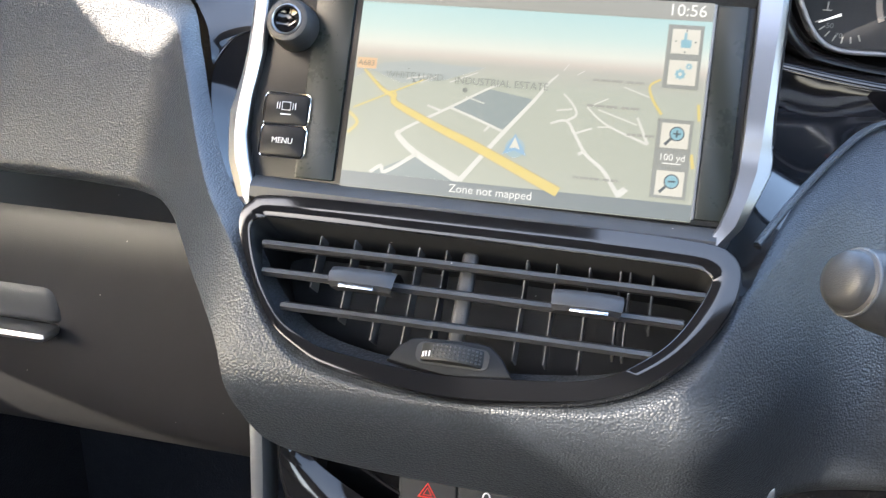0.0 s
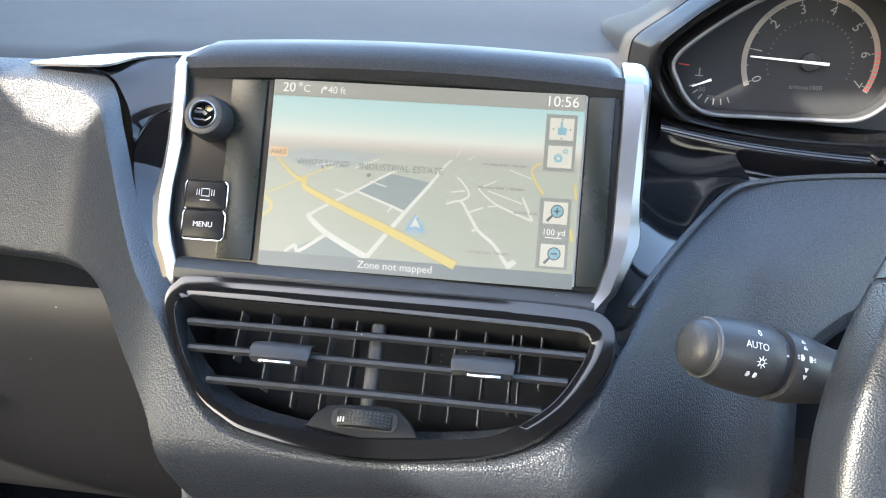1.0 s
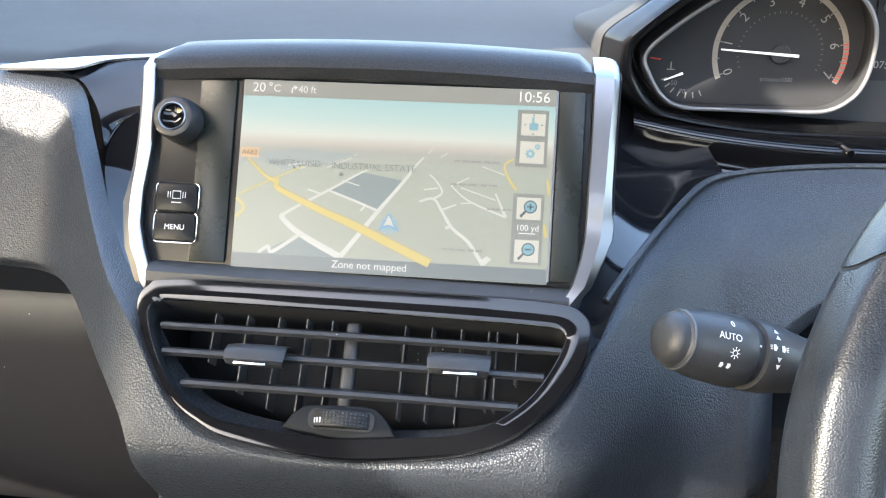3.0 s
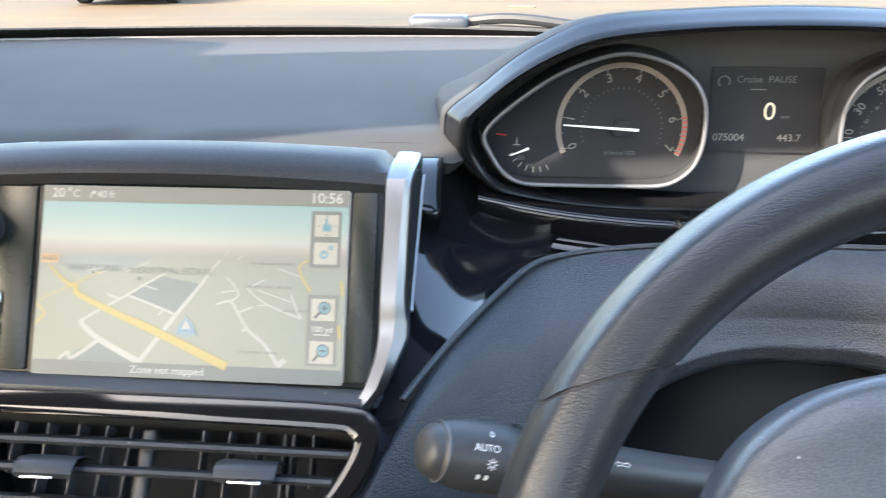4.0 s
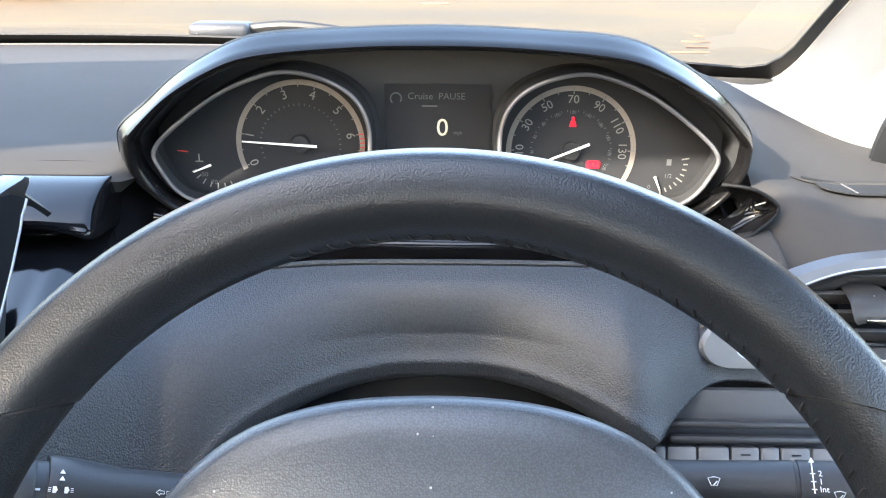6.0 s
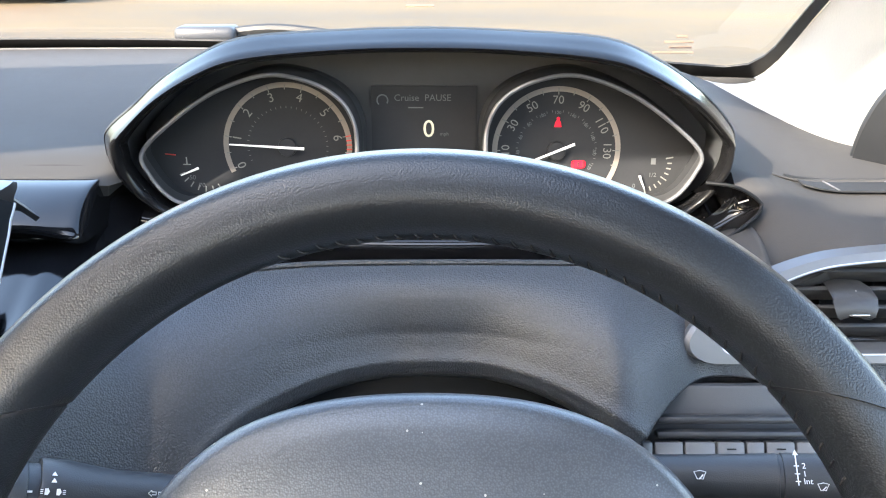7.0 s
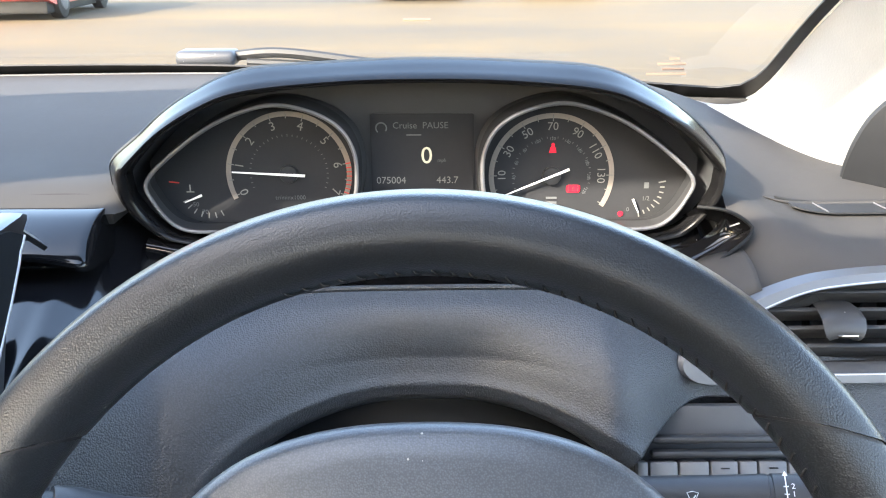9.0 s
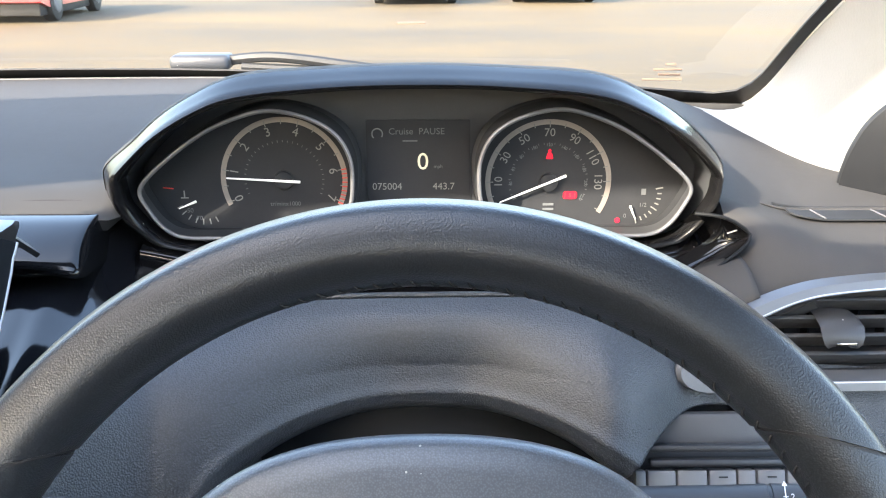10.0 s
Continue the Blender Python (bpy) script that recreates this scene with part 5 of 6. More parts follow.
        part("brake_light", plate(rounded(0.0096, 0.0054, 0.0016), 0.0003, F @ pose(0.3770, 1.0840, 0.0022)), glow_red, dial, "lit red brake warning", smooth=False)
        part("brake_sign", box((0.0008, 0.0030, 0.0004), F @ pose(0.3770, 1.0840, 0.0025)), dial_black, dial, smooth=False)
        for sgn in (-1, 1):
            part("brake_sign", box((0.0006, 0.0048, 0.0004), F @ pose(0.3770 + sgn * 0.0034, 1.0840, 0.0025)), dial_black, dial, smooth=False)
        part("fuel_light", plate(disc(0.0019, 14), 0.0003, F @ pose(0.4105, 1.0658, 0.0022)), glow_red, dial, "lit red fuel warning", smooth=False)
        for dz in (0.0, -0.0034):
            part("unit_bar", box((0.0075, 0.0016, 0.0003), F @ pose(0.3622, 1.0775 + dz, 0.0022)), glow_faint, dial, smooth=False)
        for k, body in enumerate(("20", "40", "60", "80", "100", "120", "140", "160", "180", "200", "220")):
            a = radians(206 - 23.2 * k)
            text(body, 0.0030, F @ Matrix.Translation((cx + 0.0255 * math.cos(a), cz + 0.0255 * math.sin(a), 0.0022)) @ Matrix.Rotation(a - math.pi / 2, 4, "Z"), glow_faint, dial)
    part("needle", tube([F @ Vector((*n0, 0.0058)), F @ Vector((*n1, 0.0058))], [0.0005, 0.0010], 8, False, (0, 1, 0)), needle_white, dial, "white needle")
info = part("info_display", plate(rounded(0.070, 0.056, 0.001, 2, 0.2735, 1.1085), 0.001, F @ pose(0, 0, 0.0002)), dial_black, cluster, "small dark information display")
glow_digit = lit("display_digit", (0.62, 0.58, 0.44), 0.055)
text("0", 0.0165, F @ pose(0.2765, 1.1075, 0.0018), glow_digit, info)
text("mph", 0.0034, F @ pose(0.2868, 1.1045, 0.0018), glow_faint, info)
text("075004", 0.0068, F @ pose(0.2520, 1.0905, 0.0018), glow_white, info)
text("443.7", 0.0068, F @ pose(0.2905, 1.0905, 0.0018), glow_white, info)
text("Cruise  PAUSE", 0.0062, F @ pose(0.2725, 1.1285, 0.0018), glow_faint, info)
part("dash_bar", box((0.010, 0.0008, 0.0003), F @ pose(0.2680, 1.1222, 0.0018)), glow_faint, info, smooth=False)
part("cruise_symbol", tube([F @ Vector((0.2460 + 0.0036 * math.cos(a), 1.1270 + 0.0036 * math.sin(a), 0.0018)) for a in span(-0.6, 4.0, 14)], 0.0005, 4, False, (0, 1, 0)), glow_faint, info)
# black skirt under the dials with its small pin
sk = [[Vector((X0 + x, y + 0.02 * (abs(x) / 0.2) ** 2, z + 0.012 * (abs(x) / 0.19) ** 3)) for x in span(-0.185, 0.185, 40)] for y, z in ((0.640, 1.056), (0.618, 1.050), (0.606, 1.046), (0.602, 1.040), (0.61, 1.030), (0.60, 1.02))]
part("skirt", loft(sk), gloss_black, cluster, sharp=180)
part("reset_pin", tube([Vector((0.215, 0.600, 1.048)), Vector((0.2165, 0.588, 1.0475))], 0.0022, 12), chrome, cluster, "small bright trip reset pin")
pod = thing("wing_trim", "gloss black pointed trim at the cluster's outer end", "dash trim", "wing trims", at=(0.485, 0.61, 1.06))
edge = resample(spline([(0.452, 0.612, 1.0825), (0.463, 0.606, 1.0828), (0.471, 0.603, 1.0812), (0.479, 0.600, 1.0770), (0.4838, 0.598, 1.0720), (0.479, 0.594, 1.0655), (0.460, 0.588, 1.0530), (0.442, 0.584, 1.0430), (0.420, 0.580, 1.0300), (0.395, 0.578, 1.0200)], 8), 36)
root = resample(spline([(0.462, 0.612, 1.0835), (0.470, 0.612, 1.0790), (0.463, 0.612, 1.0665), (0.448, 0.610, 1.0560), (0.430, 0.606, 1.0490), (0.410, 0.602, 1.0440), (0.385, 0.600, 1.0380)], 8), 36)
part("pod_face", sagged(edge, root, 14, (0.003, 0.004, -0.004)), gloss_black, pod, sharp=180)
part("pod_edge", tube(edge, 0.0012, 8), inlay_black, pod)
part("pod_back", loft([edge, [p + Vector((-0.004, 0.02, -0.012)) for p in edge]]), gloss_black, pod, sharp=180)
# Highlight on the pod, modelled as a thin silver rod
part("glint_strip", tube([Vector((0.4700, 0.601, 1.0725)), Vector((0.4755, 0.599, 1.0752))], 0.0005, 8), silver, pod, "small glint drawn as a thin silver rod")

# ---- steering wheel ----
TH = radians(26.66)
WU, WN = Vector((0, math.sin(TH), math.cos(TH))), Vector((0, -math.cos(TH), math.sin(TH)))
W = Matrix(((1, 0, 0, 0.2805), (0, WU.y, WN.y, 0.2728), (0, WU.z, WN.z, 1.0192), (0, 0, 0, 1)))
wheel = thing("steering_wheel", "black leather steering wheel with stitched rim and plastic hub", "steering wheel", at=(0.2805, 0.2728, 1.0192))
RAD, ASP, TUBE = 0.1561, 0.974, 0.0147


def rim_point(a, tube_a, r=TUBE, lift=0.0):
    c = Vector((RAD * math.cos(a), RAD * ASP * math.sin(a), 0))
    if c.y < -0.118:
        c.y = -0.118 + (c.y + 0.118) * 0.35
    d = Vector((math.cos(a), math.sin(a), 0))
    deep = 1.12
    q = math.degrees(tube_a) % 360
    r = r * (1 + 0.045 * math.exp(-((q - 55) / 10) ** 2) - 0.030 * math.exp(-((q - 87) / 18) ** 2) - 0.065 * math.exp(-((q - 20) / 17) ** 2))
    return W @ (c + d * (r * math.cos(tube_a)) + Vector((0, 0, deep * r * math.sin(tube_a) + lift)))


def rim_bm(a0, a1, n, r=TUBE, s0=1.0, s1=1.0):
    """A stretch of the rim whose ends are cut at a slant."""
    slant = radians(6.5)
    return loft([[rim_point(a0 + (a1 - a0) * k / n + slant * (s0 + (s1 - s0) * k / n) * math.cos(j * math.tau / 48), j * math.tau / 48, r) for j in range(48)] for k in range(n + 1)], True, True)


SEAM_L, SEAM_R = radians(148.0), radians(35.0)
part("rim_top", rim_bm(SEAM_R + 0.006, SEAM_L - 0.006, 90, TUBE, -1, 1), wheel_leather, wheel, "smooth grained leather upper rim")
part("rim_bottom", rim_bm(SEAM_L + 0.006, SEAM_R + math.tau - 0.006, 120, TUBE * 0.985, 1, -1), wheel_leather, wheel, "grained leather lower rim")
for a in (SEAM_L, SEAM_R):
    part("seam", rim_bm(a - 0.008, a + 0.008, 2, TUBE * 0.955, 1 if a > 1 else -1, 1 if a > 1 else -1), thread, wheel, "joining seam in the leather")
n_st = 50
for k in range(n_st):
    a = radians(-12 + 120 * k / (n_st - 1))
    p = [rim_point(a - 0.010, radians(176), TUBE * 0.985), rim_point(a - 0.005, radians(171), TUBE * 1.025), rim_point(a + 0.005, radians(163), TUBE * 1.025), rim_point(a + 0.010, radians(158), TUBE * 0.985)]
    part("stitch", tube(p, 0.00042, 6, False, WN), thread, wheel)
hub_rows = []
outline = [(p.x, p.y) for p in spline([(0, 0.0880, 0), (0.038, 0.0848, 0), (0.068, 0.0735, 0), (0.091, 0.0510, 0), (0.100, 0.020, 0), (0.090, -0.02, 0), (0.060, -0.055, 0), (0.03, -0.072, 0), (0, -0.076, 0), (-0.03, -0.072, 0), (-0.060, -0.055, 0), (-0.090, -0.02, 0), (-0.100, 0.020, 0), (-0.091, 0.0510, 0), (-0.068, 0.0735, 0), (-0.038, 0.0848, 0)], 5, True)]
for f, n in ((0.98, -0.050), (1.0, -0.030), (1.0, -0.0235), (0.985, -0.0200), (0.955, -0.0178), (0.86, -0.0150), (0.7, -0.0125), (0.5, -0.0105), (0.3, -0.0095), (0.1, -0.0090)):
    hub_rows.append([W @ Vector((x * f, 0.006 + (y - 0.006) * f, n)) for x, y in outline])
part("airbag_cover", loft(hub_rows, True, True), hub_plastic, wheel, "dusty grained airbag cover")
for s in (-1, 1):
    rows = []
    for x, yc, h, n in ((0.070, -0.005, 0.034, -0.030), (0.095, -0.008, 0.028, -0.026), (0.120, -0.012, 0.024, -0.016), (0.148, -0.012, 0.026, -0.004)):
        rows.append([W @ Vector((s * x, yc + h * math.cos(q), n + 0.009 * math.sin(q))) for q in span(0, math.tau, 25)[:-1]])
    part("spoke", loft(rows, True, True), soft_black, wheel)
part("lower_spoke", loft([[W @ Vector((0.028 * math.cos(q), y, n + 0.009 * math.sin(q))) for q in span(0, math.tau, 21)[:-1]] for y, n in ((-0.06, -0.030), (-0.095, -0.022), (-0.122, -0.006))], True, True), soft_black, wheel)
column = thing("steering_column", "black plastic steering column shroud", "steering column", at=(0.2805, 0.42, 0.98))
part("shroud", loft([[W @ Vector((w * 1.3 * math.cos(q), -0.012 + w * 0.62 * math.sin(q), n)) for q in span(0, math.tau, 41)[:-1]] for w, n in ((0.040, -0.040), (0.050, -0.046), (0.056, -0.06), (0.060, -0.12), (0.060, -0.24))], True, True), soft_black, column)
# Black cover over the column; its dark sheet also deepens the arch's shade
part("upper_cover", loft([[Vector((0.277 + x, y + 0.9 * x * x, z - 1.1 * x * x)) for x in span(-0.118, 0.118, 30)] for y, z in ((0.600, 1.000), (0.566, 0.992), (0.556, 0.980), (0.548, 0.960), (0.535, 0.930), (0.52, 0.90))]), inlay_black, column, "dark column cover, added to deepen the shade under the arch", sharp=180)

# ---- stalks ----
def stalk(name, label, base, tip, radii, mat):
    base, tip = Vector(base), Vector(tip)
    ob = thing(name, label, "stalk", "column stalks", at=base)
    line = [base.lerp(tip, f) for f, _ in radii]
    part("arm", tube(line, [r for _, r in radii], 28, False, (0, 0, 1)), mat, ob)
    return ob


SB, ST = Vector((0.235, 0.430, 0.972)), Vector((0.090, 0.3640, 1.0265))
sx = (ST - SB).normalized()
sup = (Vector((0, -0.75, 0.66)) - sx * sx.dot(Vector((0, -0.75, 0.66)))).normalized()
sside = sup.cross(sx)
BAR = 0.0147
ind = stalk("indicator_stalk", "black light and indicator stalk with white symbols", SB, ST, [(0, 0.0100), (0.35, 0.0106), (0.62, 0.0118), (0.70, 0.0138), (0.735, 0.0148), (0.790, 0.0152), (0.798, 0.0148), (0.800, 0.0128), (0.826, 0.0128), (0.828, 0.0144), (0.834, 0.0149), (0.87, 0.0149), (0.94, 0.0141), (0.98, 0.0128), (1.0, 0.0119)], soft_black)
cap_rings = [[ST + sx * d + (sup * math.sin(q) + sside * math.cos(q)) * r for q in span(0, math.tau, 29)[:-1]] for d, r in ((-0.002, 0.0116), (0.0012, 0.0117), (0.0020, 0.0108), (0.0045, 0.0104), (0.0068, 0.0086), (0.0080, 0.0052), (0.0084, 0.0010))]
part("end_cap", loft(cap_rings, True, True), soft_black, ind, "domed dark grey end button")
part("ring_gap", tube([ST + sx * 0.0006 + (sup * math.sin(q) + sside * math.cos(q)) * 0.0118 for q in span(0, math.tau, 33)[:-1]], 0.0006, 6, True, sx), frame_silver, ind, "bright ring round the end button")


def on_stalk(base, axis, up, d, ang, r):
    """A frame on the barrel of a stalk: x along it towards the column, z out."""
    side_v = up.cross(axis)
    out = up * math.cos(ang) + side_v * math.sin(ang)
    x = -axis
    y = out.cross(x)
    p = base + axis * d + out * r
    return Matrix(((x.x, y.x, out.x, p.x), (x.y, y.y, out.y, p.y), (x.z, y.z, out.z, p.z), (0, 0, 0, 1)))


text("AUTO", 0.0041, on_stalk(ST, sx, sup, -0.0142, -0.05, BAR), print_white, ind)
text("0", 0.0040, on_stalk(ST, sx, sup, -0.0168, -0.46, BAR), print_white, ind)
for q in range(8):
    a = q * math.tau / 8
    part("light_symbol", box((0.0010, 0.0003, 0.0002), on_stalk(ST, sx, sup, -0.0168, 0.36, BAR) @ Matrix.Rotation(a, 4, "Z") @ Matrix.Translation((0.0019, 0, 0))), print_white, ind, smooth=False)
part("light_symbol", tube([on_stalk(ST, sx, sup, -0.0168, 0.36, BAR) @ Vector((0.0011 * math.cos(q), 0.0011 * math.sin(q), 0)) for q in span(0, math.tau, 13)[:-1]], 0.0002, 4, True, sup), print_white, ind, "white side light symbol")
for dd in (-0.0018, 0.0018):
    part("light_symbol", plate([(-0.0010, -0.0010), (0.0002, -0.0011), (0.0008, 0), (0.0002, 0.0011), (-0.0010, 0.0010)], 0.0002, on_stalk(ST, sx, sup, -0.0140 + dd, 0.74, BAR)), print_white, ind, "white headlight symbol", smooth=False)
part("setting_line", box((0.0042, 0.0008, 0.0003), on_stalk(ST, sx, sup, -0.0290, 0.0, 0.0132)), print_white, ind, "white setting line", smooth=False)
for ang, d in ((0.30, -0.0395), (-0.30, -0.0395)):
    for dy in (0.0, 0.0022):
        tri_m = on_stalk(ST, sx, sup, d + 0.0010, -ang - dy / 0.0115 * (1 if ang > 0 else -1), 0.0153)
        s = 1 if ang > 0 else -1
        part("fog_arrow", plate([(-0.0011, -0.0009 * s), (0.0011, -0.0009 * s), (0, 0.0010 * s)], 0.0002, tri_m), print_white, ind, "white arrow", smooth=False)
for dd in (-0.0022, 0.0022):
    mm = on_stalk(ST, sx, sup, -0.0385 + dd, 0.0, 0.0153)
    part("fog_symbol", plate([(-0.0009, -0.0012), (0.0003, -0.0013), (0.0010, 0), (0.0003, 0.0013), (-0.0009, 0.0012)], 0.0002, mm), print_white, ind, "white fog light symbol", smooth=False)
    for e in (-0.0007, 0, 0.0007):
        part("fog_symbol", box((0.0011, 0.0003, 0.0002), mm @ pose(0.0020 * (1 if dd < 0 else -1), e, 0)), print_white, ind, "white fog light symbol", smooth=False)
for s in (-1, 1):
    mm = on_stalk(ST, sx, sup, -0.0800, -0.1, 0.0126) @ pose(0.0021 * s, 0, 0)
    part("turn_arrow", tube([mm @ Vector(p) for p in ((-0.0016 * s, -0.0006, 0), (0.0002 * s, -0.0006, 0), (0.0002 * s, -0.0012, 0), (0.0017 * s, 0, 0), (0.0002 * s, 0.0012, 0), (0.0002 * s, 0.0006, 0), (-0.0016 * s, 0.0006, 0))], 0.00018, 4, True, sup), print_white, ind, "white turn arrow")

RB, RT = Vector((0.325, 0.432, 0.990)), Vector((0.485, 0.405, 1.004))
rx_ = (RT - RB).normalized()
rup = (Vector((0, -0.75, 0.66)) - rx_ * rx_.dot(Vector((0, -0.75, 0.66)))).normalized()
wip = stalk("wiper_stalk", "black wiper stalk with white wiper symbols", RB, RT, [(0, 0.009), (0.35, 0.0095), (0.60, 0.0105), (0.70, 0.0112), (0.702, 0.0107), (0.712, 0.0107), (0.714, 0.0114), (0.97, 0.0112), (1.0, 0.0098)], soft_black)


def wiper_sign(m, s=1.0):
    part("wiper_symbol", tube([m @ (Vector(p) * s) for p in ((-0.0026, 0.0016, 0), (0, 0.0022, 0), (0.0026, 0.0016, 0), (0.0012, -0.0016, 0), (0, -0.0013, 0), (-0.0012, -0.0016, 0))], 0.0002, 4, True, rup), print_white, wip, "white wiper symbol")
    part("wiper_symbol", tube([m @ (Vector(p) * s) for p in ((0.0014, 0.0004, 0), (-0.0004, -0.0016, 0))], 0.0003, 4, False, rup), print_white, wip, "white wiper symbol")


flip = Matrix.Rotation(math.pi, 4, "Z")
RM = lambda d, ang: on_stalk(RT, rx_, rup, d, ang, 0.0113) @ flip
wiper_sign(RM(-0.083, -0.10))
wiper_sign(RM(-0.031, -0.45), 0.9)
part("speed_scale", box((0.0005, 0.014, 0.0002), RM(-0.0415, 0.2)), print_white, wip, "white speed scale", smooth=False)
part("speed_scale", plate([(-0.0012, 0), (0.0012, 0), (0, 0.0024)], 0.0002, RM(-0.0415, 0.2) @ pose(0, 0.0068, 0)), print_white, wip, "white speed scale", smooth=False)
for yy, body in ((0.0018, "2"), (-0.0018, "1"), (-0.0052, "Int")):
    text(body, 0.0036, RM(-0.0415, 0.2) @ pose(0.0022, yy, 0), print_white, wip, align="LEFT")
    part("speed_scale", box((0.0022, 0.0004, 0.0002), RM(-0.0415, 0.2) @ pose(0, yy, 0)), print_white, wip, "white speed scale", smooth=False)

# ---- right-hand fascia: outer vent, silver strip, switches ----
outer = thing("air_vent", "outer air vent with grey slats in silver frame", "air vent", "dashboard air vents", at=(0.56, 0.58, 1.01))
fy = lambda z: 0.5365 + 0.40 * (z - 1.005)
loop_out = [(p.x, p.z) for p in spline([(0.4255, 0, 1.0085), (0.434, 0, 1.0215), (0.453, 0, 1.0360), (0.474, 0, 1.0455), (0.497, 0, 1.0530), (0.519, 0, 1.0570), (0.56, 0, 1.060), (0.62, 0, 1.060), (0.68, 0, 1.053), (0.703, 0, 1.03), (0.695, 0, 1.003), (0.62, 0, 0.998), (0.55, 0, 0.998), (0.46, 0, 0.9975), (0.434, 0, 0.9990)], 6, True)]
loop_in = [(p.x, p.z) for p in spline([(0.4515, 0, 1.0125), (0.460, 0, 1.0240), (0.470, 0, 1.0335), (0.483, 0, 1.0400), (0.501, 0, 1.0465), (0.520, 0, 1.0500), (0.56, 0, 1.053), (0.62, 0, 1.053), (0.676, 0, 1.047), (0.696, 0, 1.029), (0.688, 0, 1.009), (0.62, 0, 1.0045), (0.55, 0, 1.0045), (0.47, 0, 1.0040), (0.4540, 0, 1.0050)], 6, True)]


def oring(loop, dy, other=None, f=0.0):
    return [Vector((p[0] + (q[0] - p[0]) * f, fy(p[1] + (q[1] - p[1]) * f) + dy, p[1] + (q[1] - p[1]) * f)) for p, q in zip(loop, other or loop)]


part("frame", loft([oring(loop_out, 0.004), oring(loop_out, -0.003), oring(loop_out, -0.0056, loop_in, 0.10), oring(loop_out, -0.0060, loop_in, 0.88), oring(loop_in, -0.002), oring(loop_in, 0.012)], True), frame_silver, outer, "satin silver frame", sharp=30)
part("bright_edge", tube(oring(loop_out, -0.0052, loop_in, 0.80), 0.0008, 8, True, (0, 1, 0)), silver, outer, "bright inner edge line")
part("cavity", loft([oring(loop_in, 0.008), oring(loop_in, 0.06), [Vector((0.57, 0.61, 1.027)) for _ in loop_in]], True), dark_cavity, outer)
for z in (1.0105, 1.0205, 1.0305, 1.0405):
    lo = 0.446 + max(0.0, (z - 1.011)) * 1.25
    part("slat", box((0.694 - lo, 0.0125, 0.0030), pose((0.694 + lo) / 2, fy(z) + 0.010, z, -52), 0.001), soft_black, outer)
for x in span(0.47, 0.68, 14):
    part("vane", box((0.0011, 0.012, 0.044), pose(x, fy(1.03) + 0.038, 1.027, -20)), inlay_black, outer, smooth=False)
rows = []
for y, z, w in ((0.020, 0.0040, 0.0110), (0.004, 0.0045, 0.0125), (-0.006, 0.0020, 0.0130), (-0.010, -0.0030, 0.0125), (-0.0115, -0.0075, 0.0110), (-0.011, -0.0098, 0.0088), (-0.008, -0.0108, 0.0062), (0.004, -0.0090, 0.0050)):
    rows.append([Vector((0.5230 + w * f, fy(1.0315) + y, 1.0335 + z - 0.0015 * abs(f) ** 3)) for f in span(-1, 1, 9)])
tb = part("slider_tab", loft(rows), soft_black, outer, "dark slider tab")
part("tab_strip", box((0.0125, 0.0014, 0.0020), pose(0.5245, fy(1.0315) - 0.0112, 1.0250), 0.0006), chrome, tb, "bright metal strip")
near = [Vector((x, fy(z) + 0.001, z)) for x, z in ((0.416, 1.006), (0.4260, 1.0115), (0.4345, 1.0225), (0.4530, 1.0370), (0.4780, 1.0475))]
far = [Vector(p) for p in ((0.416, 0.590, 1.034), (0.428, 0.592, 1.040), (0.440, 0.594, 1.046), (0.456, 0.596, 1.0545), (0.478, 0.598, 1.0590))]
part("dash_corner", thicken(loft([[p.lerp(q, f) + Vector((0, 0, 0.004)) * math.sin(math.pi * f) for p, q in zip(spline(near, 5), spline(far, 5))] for f in span(0, 1, 8)]), 0.003), dash_skin, dashboard, sharp=180)
row = thing("switch_row", "row of small grey switches in a dark recess", "switch panel", at=(0.44, 0.51, 0.955))
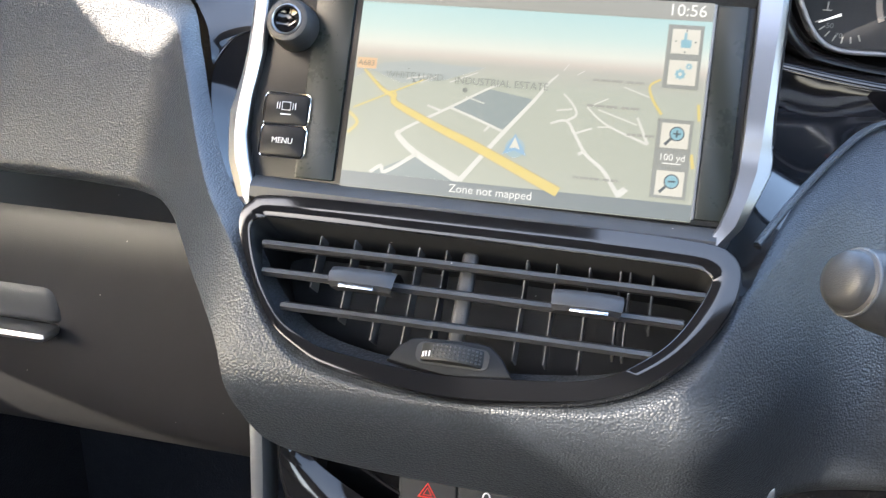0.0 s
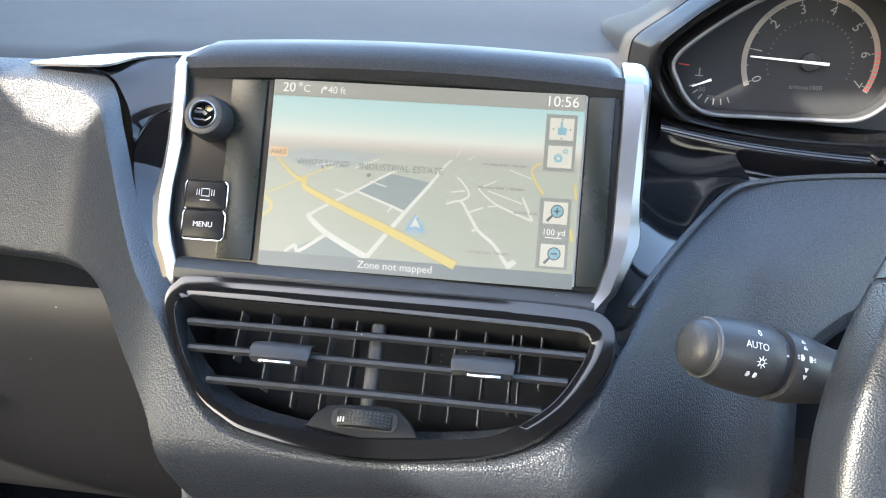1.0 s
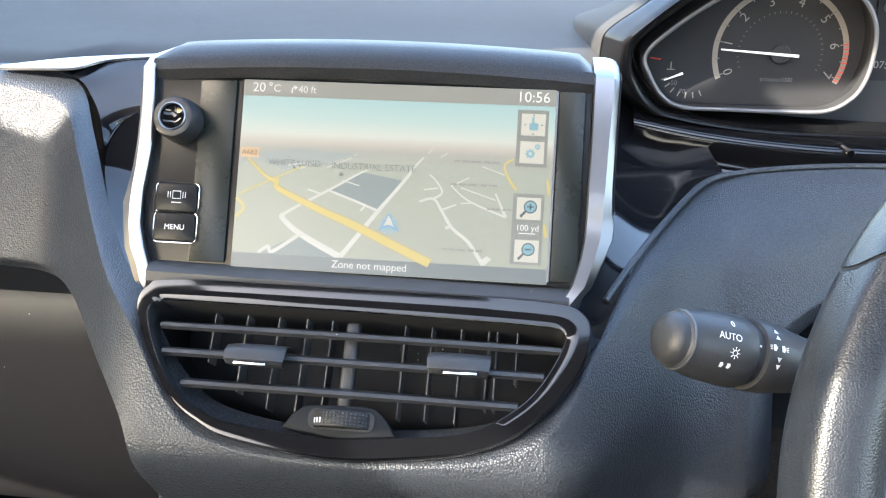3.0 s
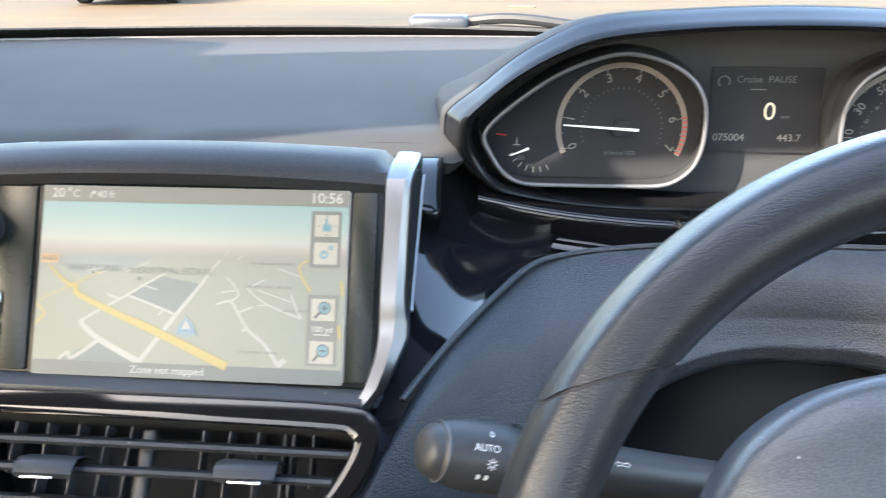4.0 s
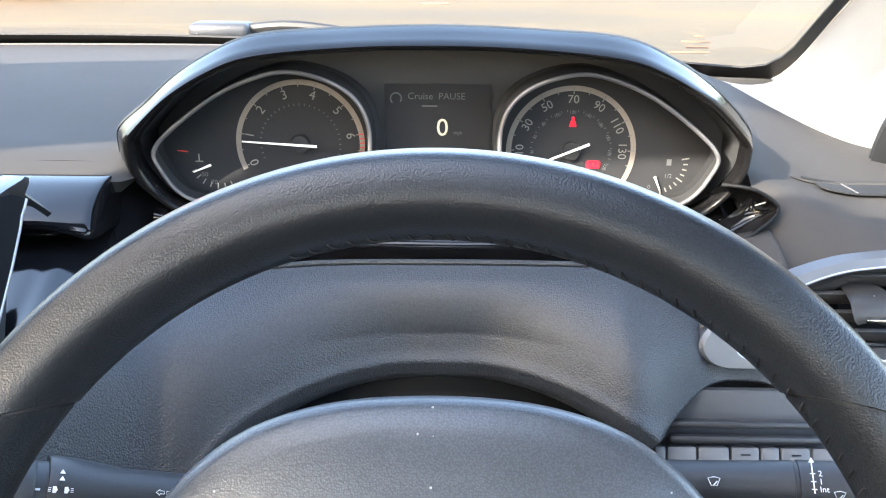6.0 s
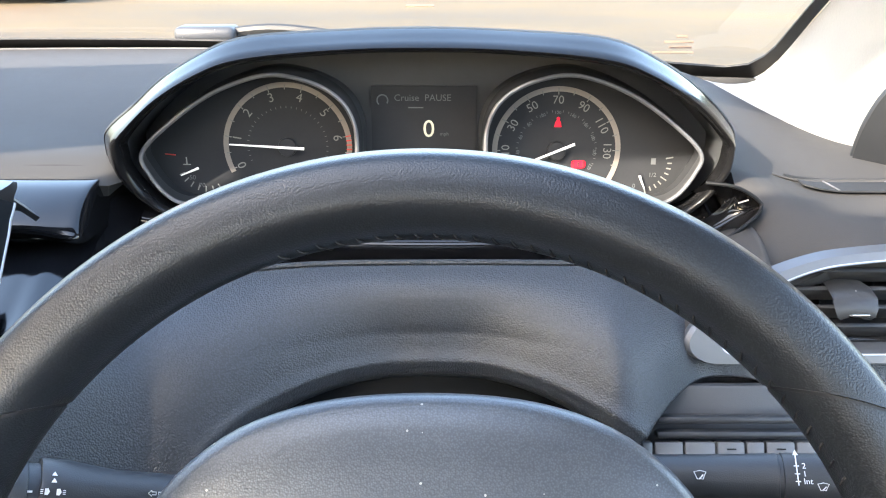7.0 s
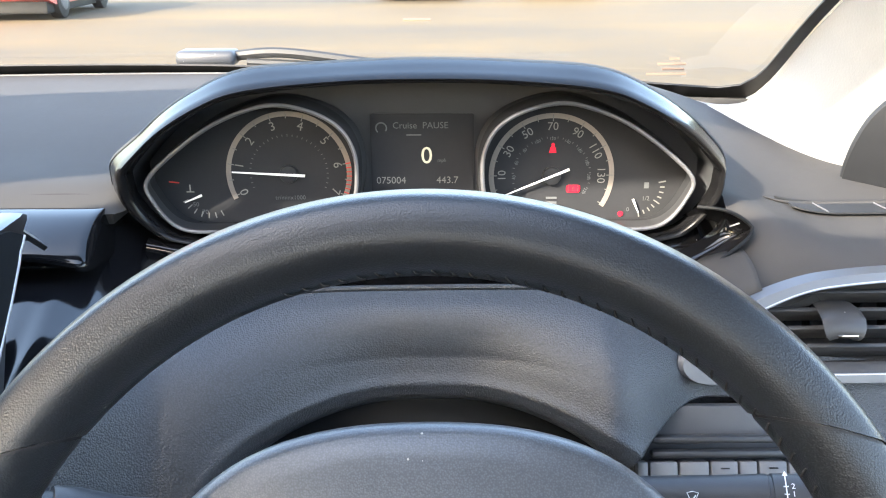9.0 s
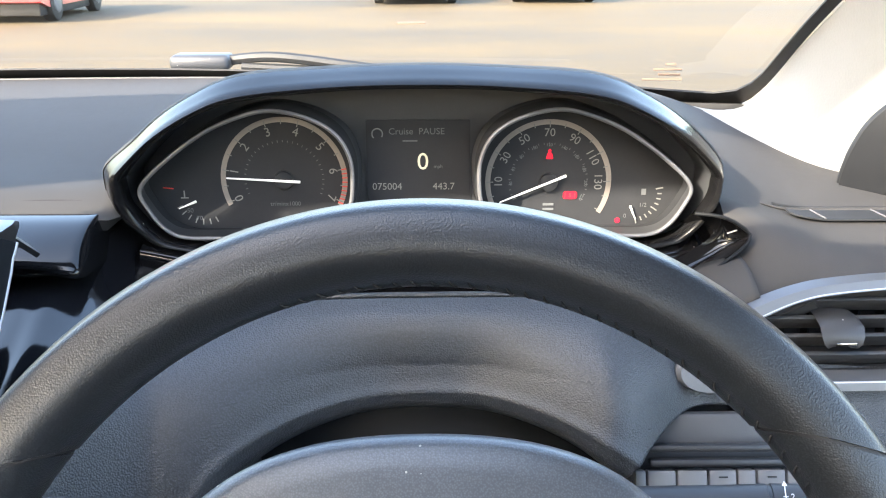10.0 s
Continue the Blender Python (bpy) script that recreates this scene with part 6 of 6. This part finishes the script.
part("recess_panel", box((0.102, 0.01, 0.05), pose(0.454, 0.520, 0.962, -20), 0.003), matte_black, row)
part("recess_ridge", box((0.098, 0.008, 0.004), pose(0.4545, 0.508, 0.974, -20), 0.0015), soft_black, row)
part("recess_ridge", box((0.098, 0.008, 0.004), pose(0.4545, 0.504, 0.967, -20), 0.0015), soft_black, row)
for k, (x0, x1) in enumerate(((0.3975, 0.4035), (0.4045, 0.4205), (0.4215, 0.4385), (0.4395, 0.4550), (0.4560, 0.4660), (0.4670, 0.4830), (0.4840, 0.5000))):
    sw = part("switch", box((x1 - x0, 0.008, 0.020), pose((x0 + x1) / 2, 0.500, 0.953, -24), 0.0012, 2), button_grey, row, "small grey switch")
    if k in (3, 5):
        part("switch_mark", box((0.005, 0.0006, 0.0006), pose((x0 + x1) / 2, 0.4983, 0.9605)), dark_cavity, sw, smooth=False)
        text("P" if k == 5 else "ıIı", 0.005, pose((x0 + x1) / 2, 0.4952, 0.953, 66), print_white, sw)
over = lambda x, y, d: Vector((x, y, top_z(x, y) + d))
slit_lo = lambda x: 0.6445 + 0.011 * sstep(0.535, 0.517, x)
slit_hi = lambda x: 0.6560 + 0.009 * sstep(0.52, 0.56, x)
# No recess here: a dark sheet on the dash gives the slot's shade
part("demister_slit", thicken(loft([[over(x, slit_lo(x) + (slit_hi(x) - slit_lo(x)) * f, 0.0030) for x in span(0.528, 0.70, 40)] for f in span(0, 1, 5)]), 0.001), dark_cavity, dashboard, "side demister slot, its shade drawn as a dark sheet")
part("slit_rim", tube([over(x, slit_hi(x) + 0.006, 0.0008) for x in span(0.512, 0.70, 40)], [0.0008 + 0.0034 * min(1.0, k / 8) for k in range(40)], 10, False, (0, 0, 1), 0.5), dash_skin, dashboard)
part("slit_line", tube([over(x, 0.6715 + 0.006 * sstep(0.52, 0.56, x), 0.0004) for x in span(0.524, 0.70, 40)], 0.0012, 8), dark_cavity, dashboard, "dark shut line")
for x in (0.548, 0.592):
    part("slit_rib", tube([over(x, slit_hi(x), 0.0034), over(x + 0.004, slit_lo(x), 0.0034)], 0.0006, 6), grey_plastic, dashboard)
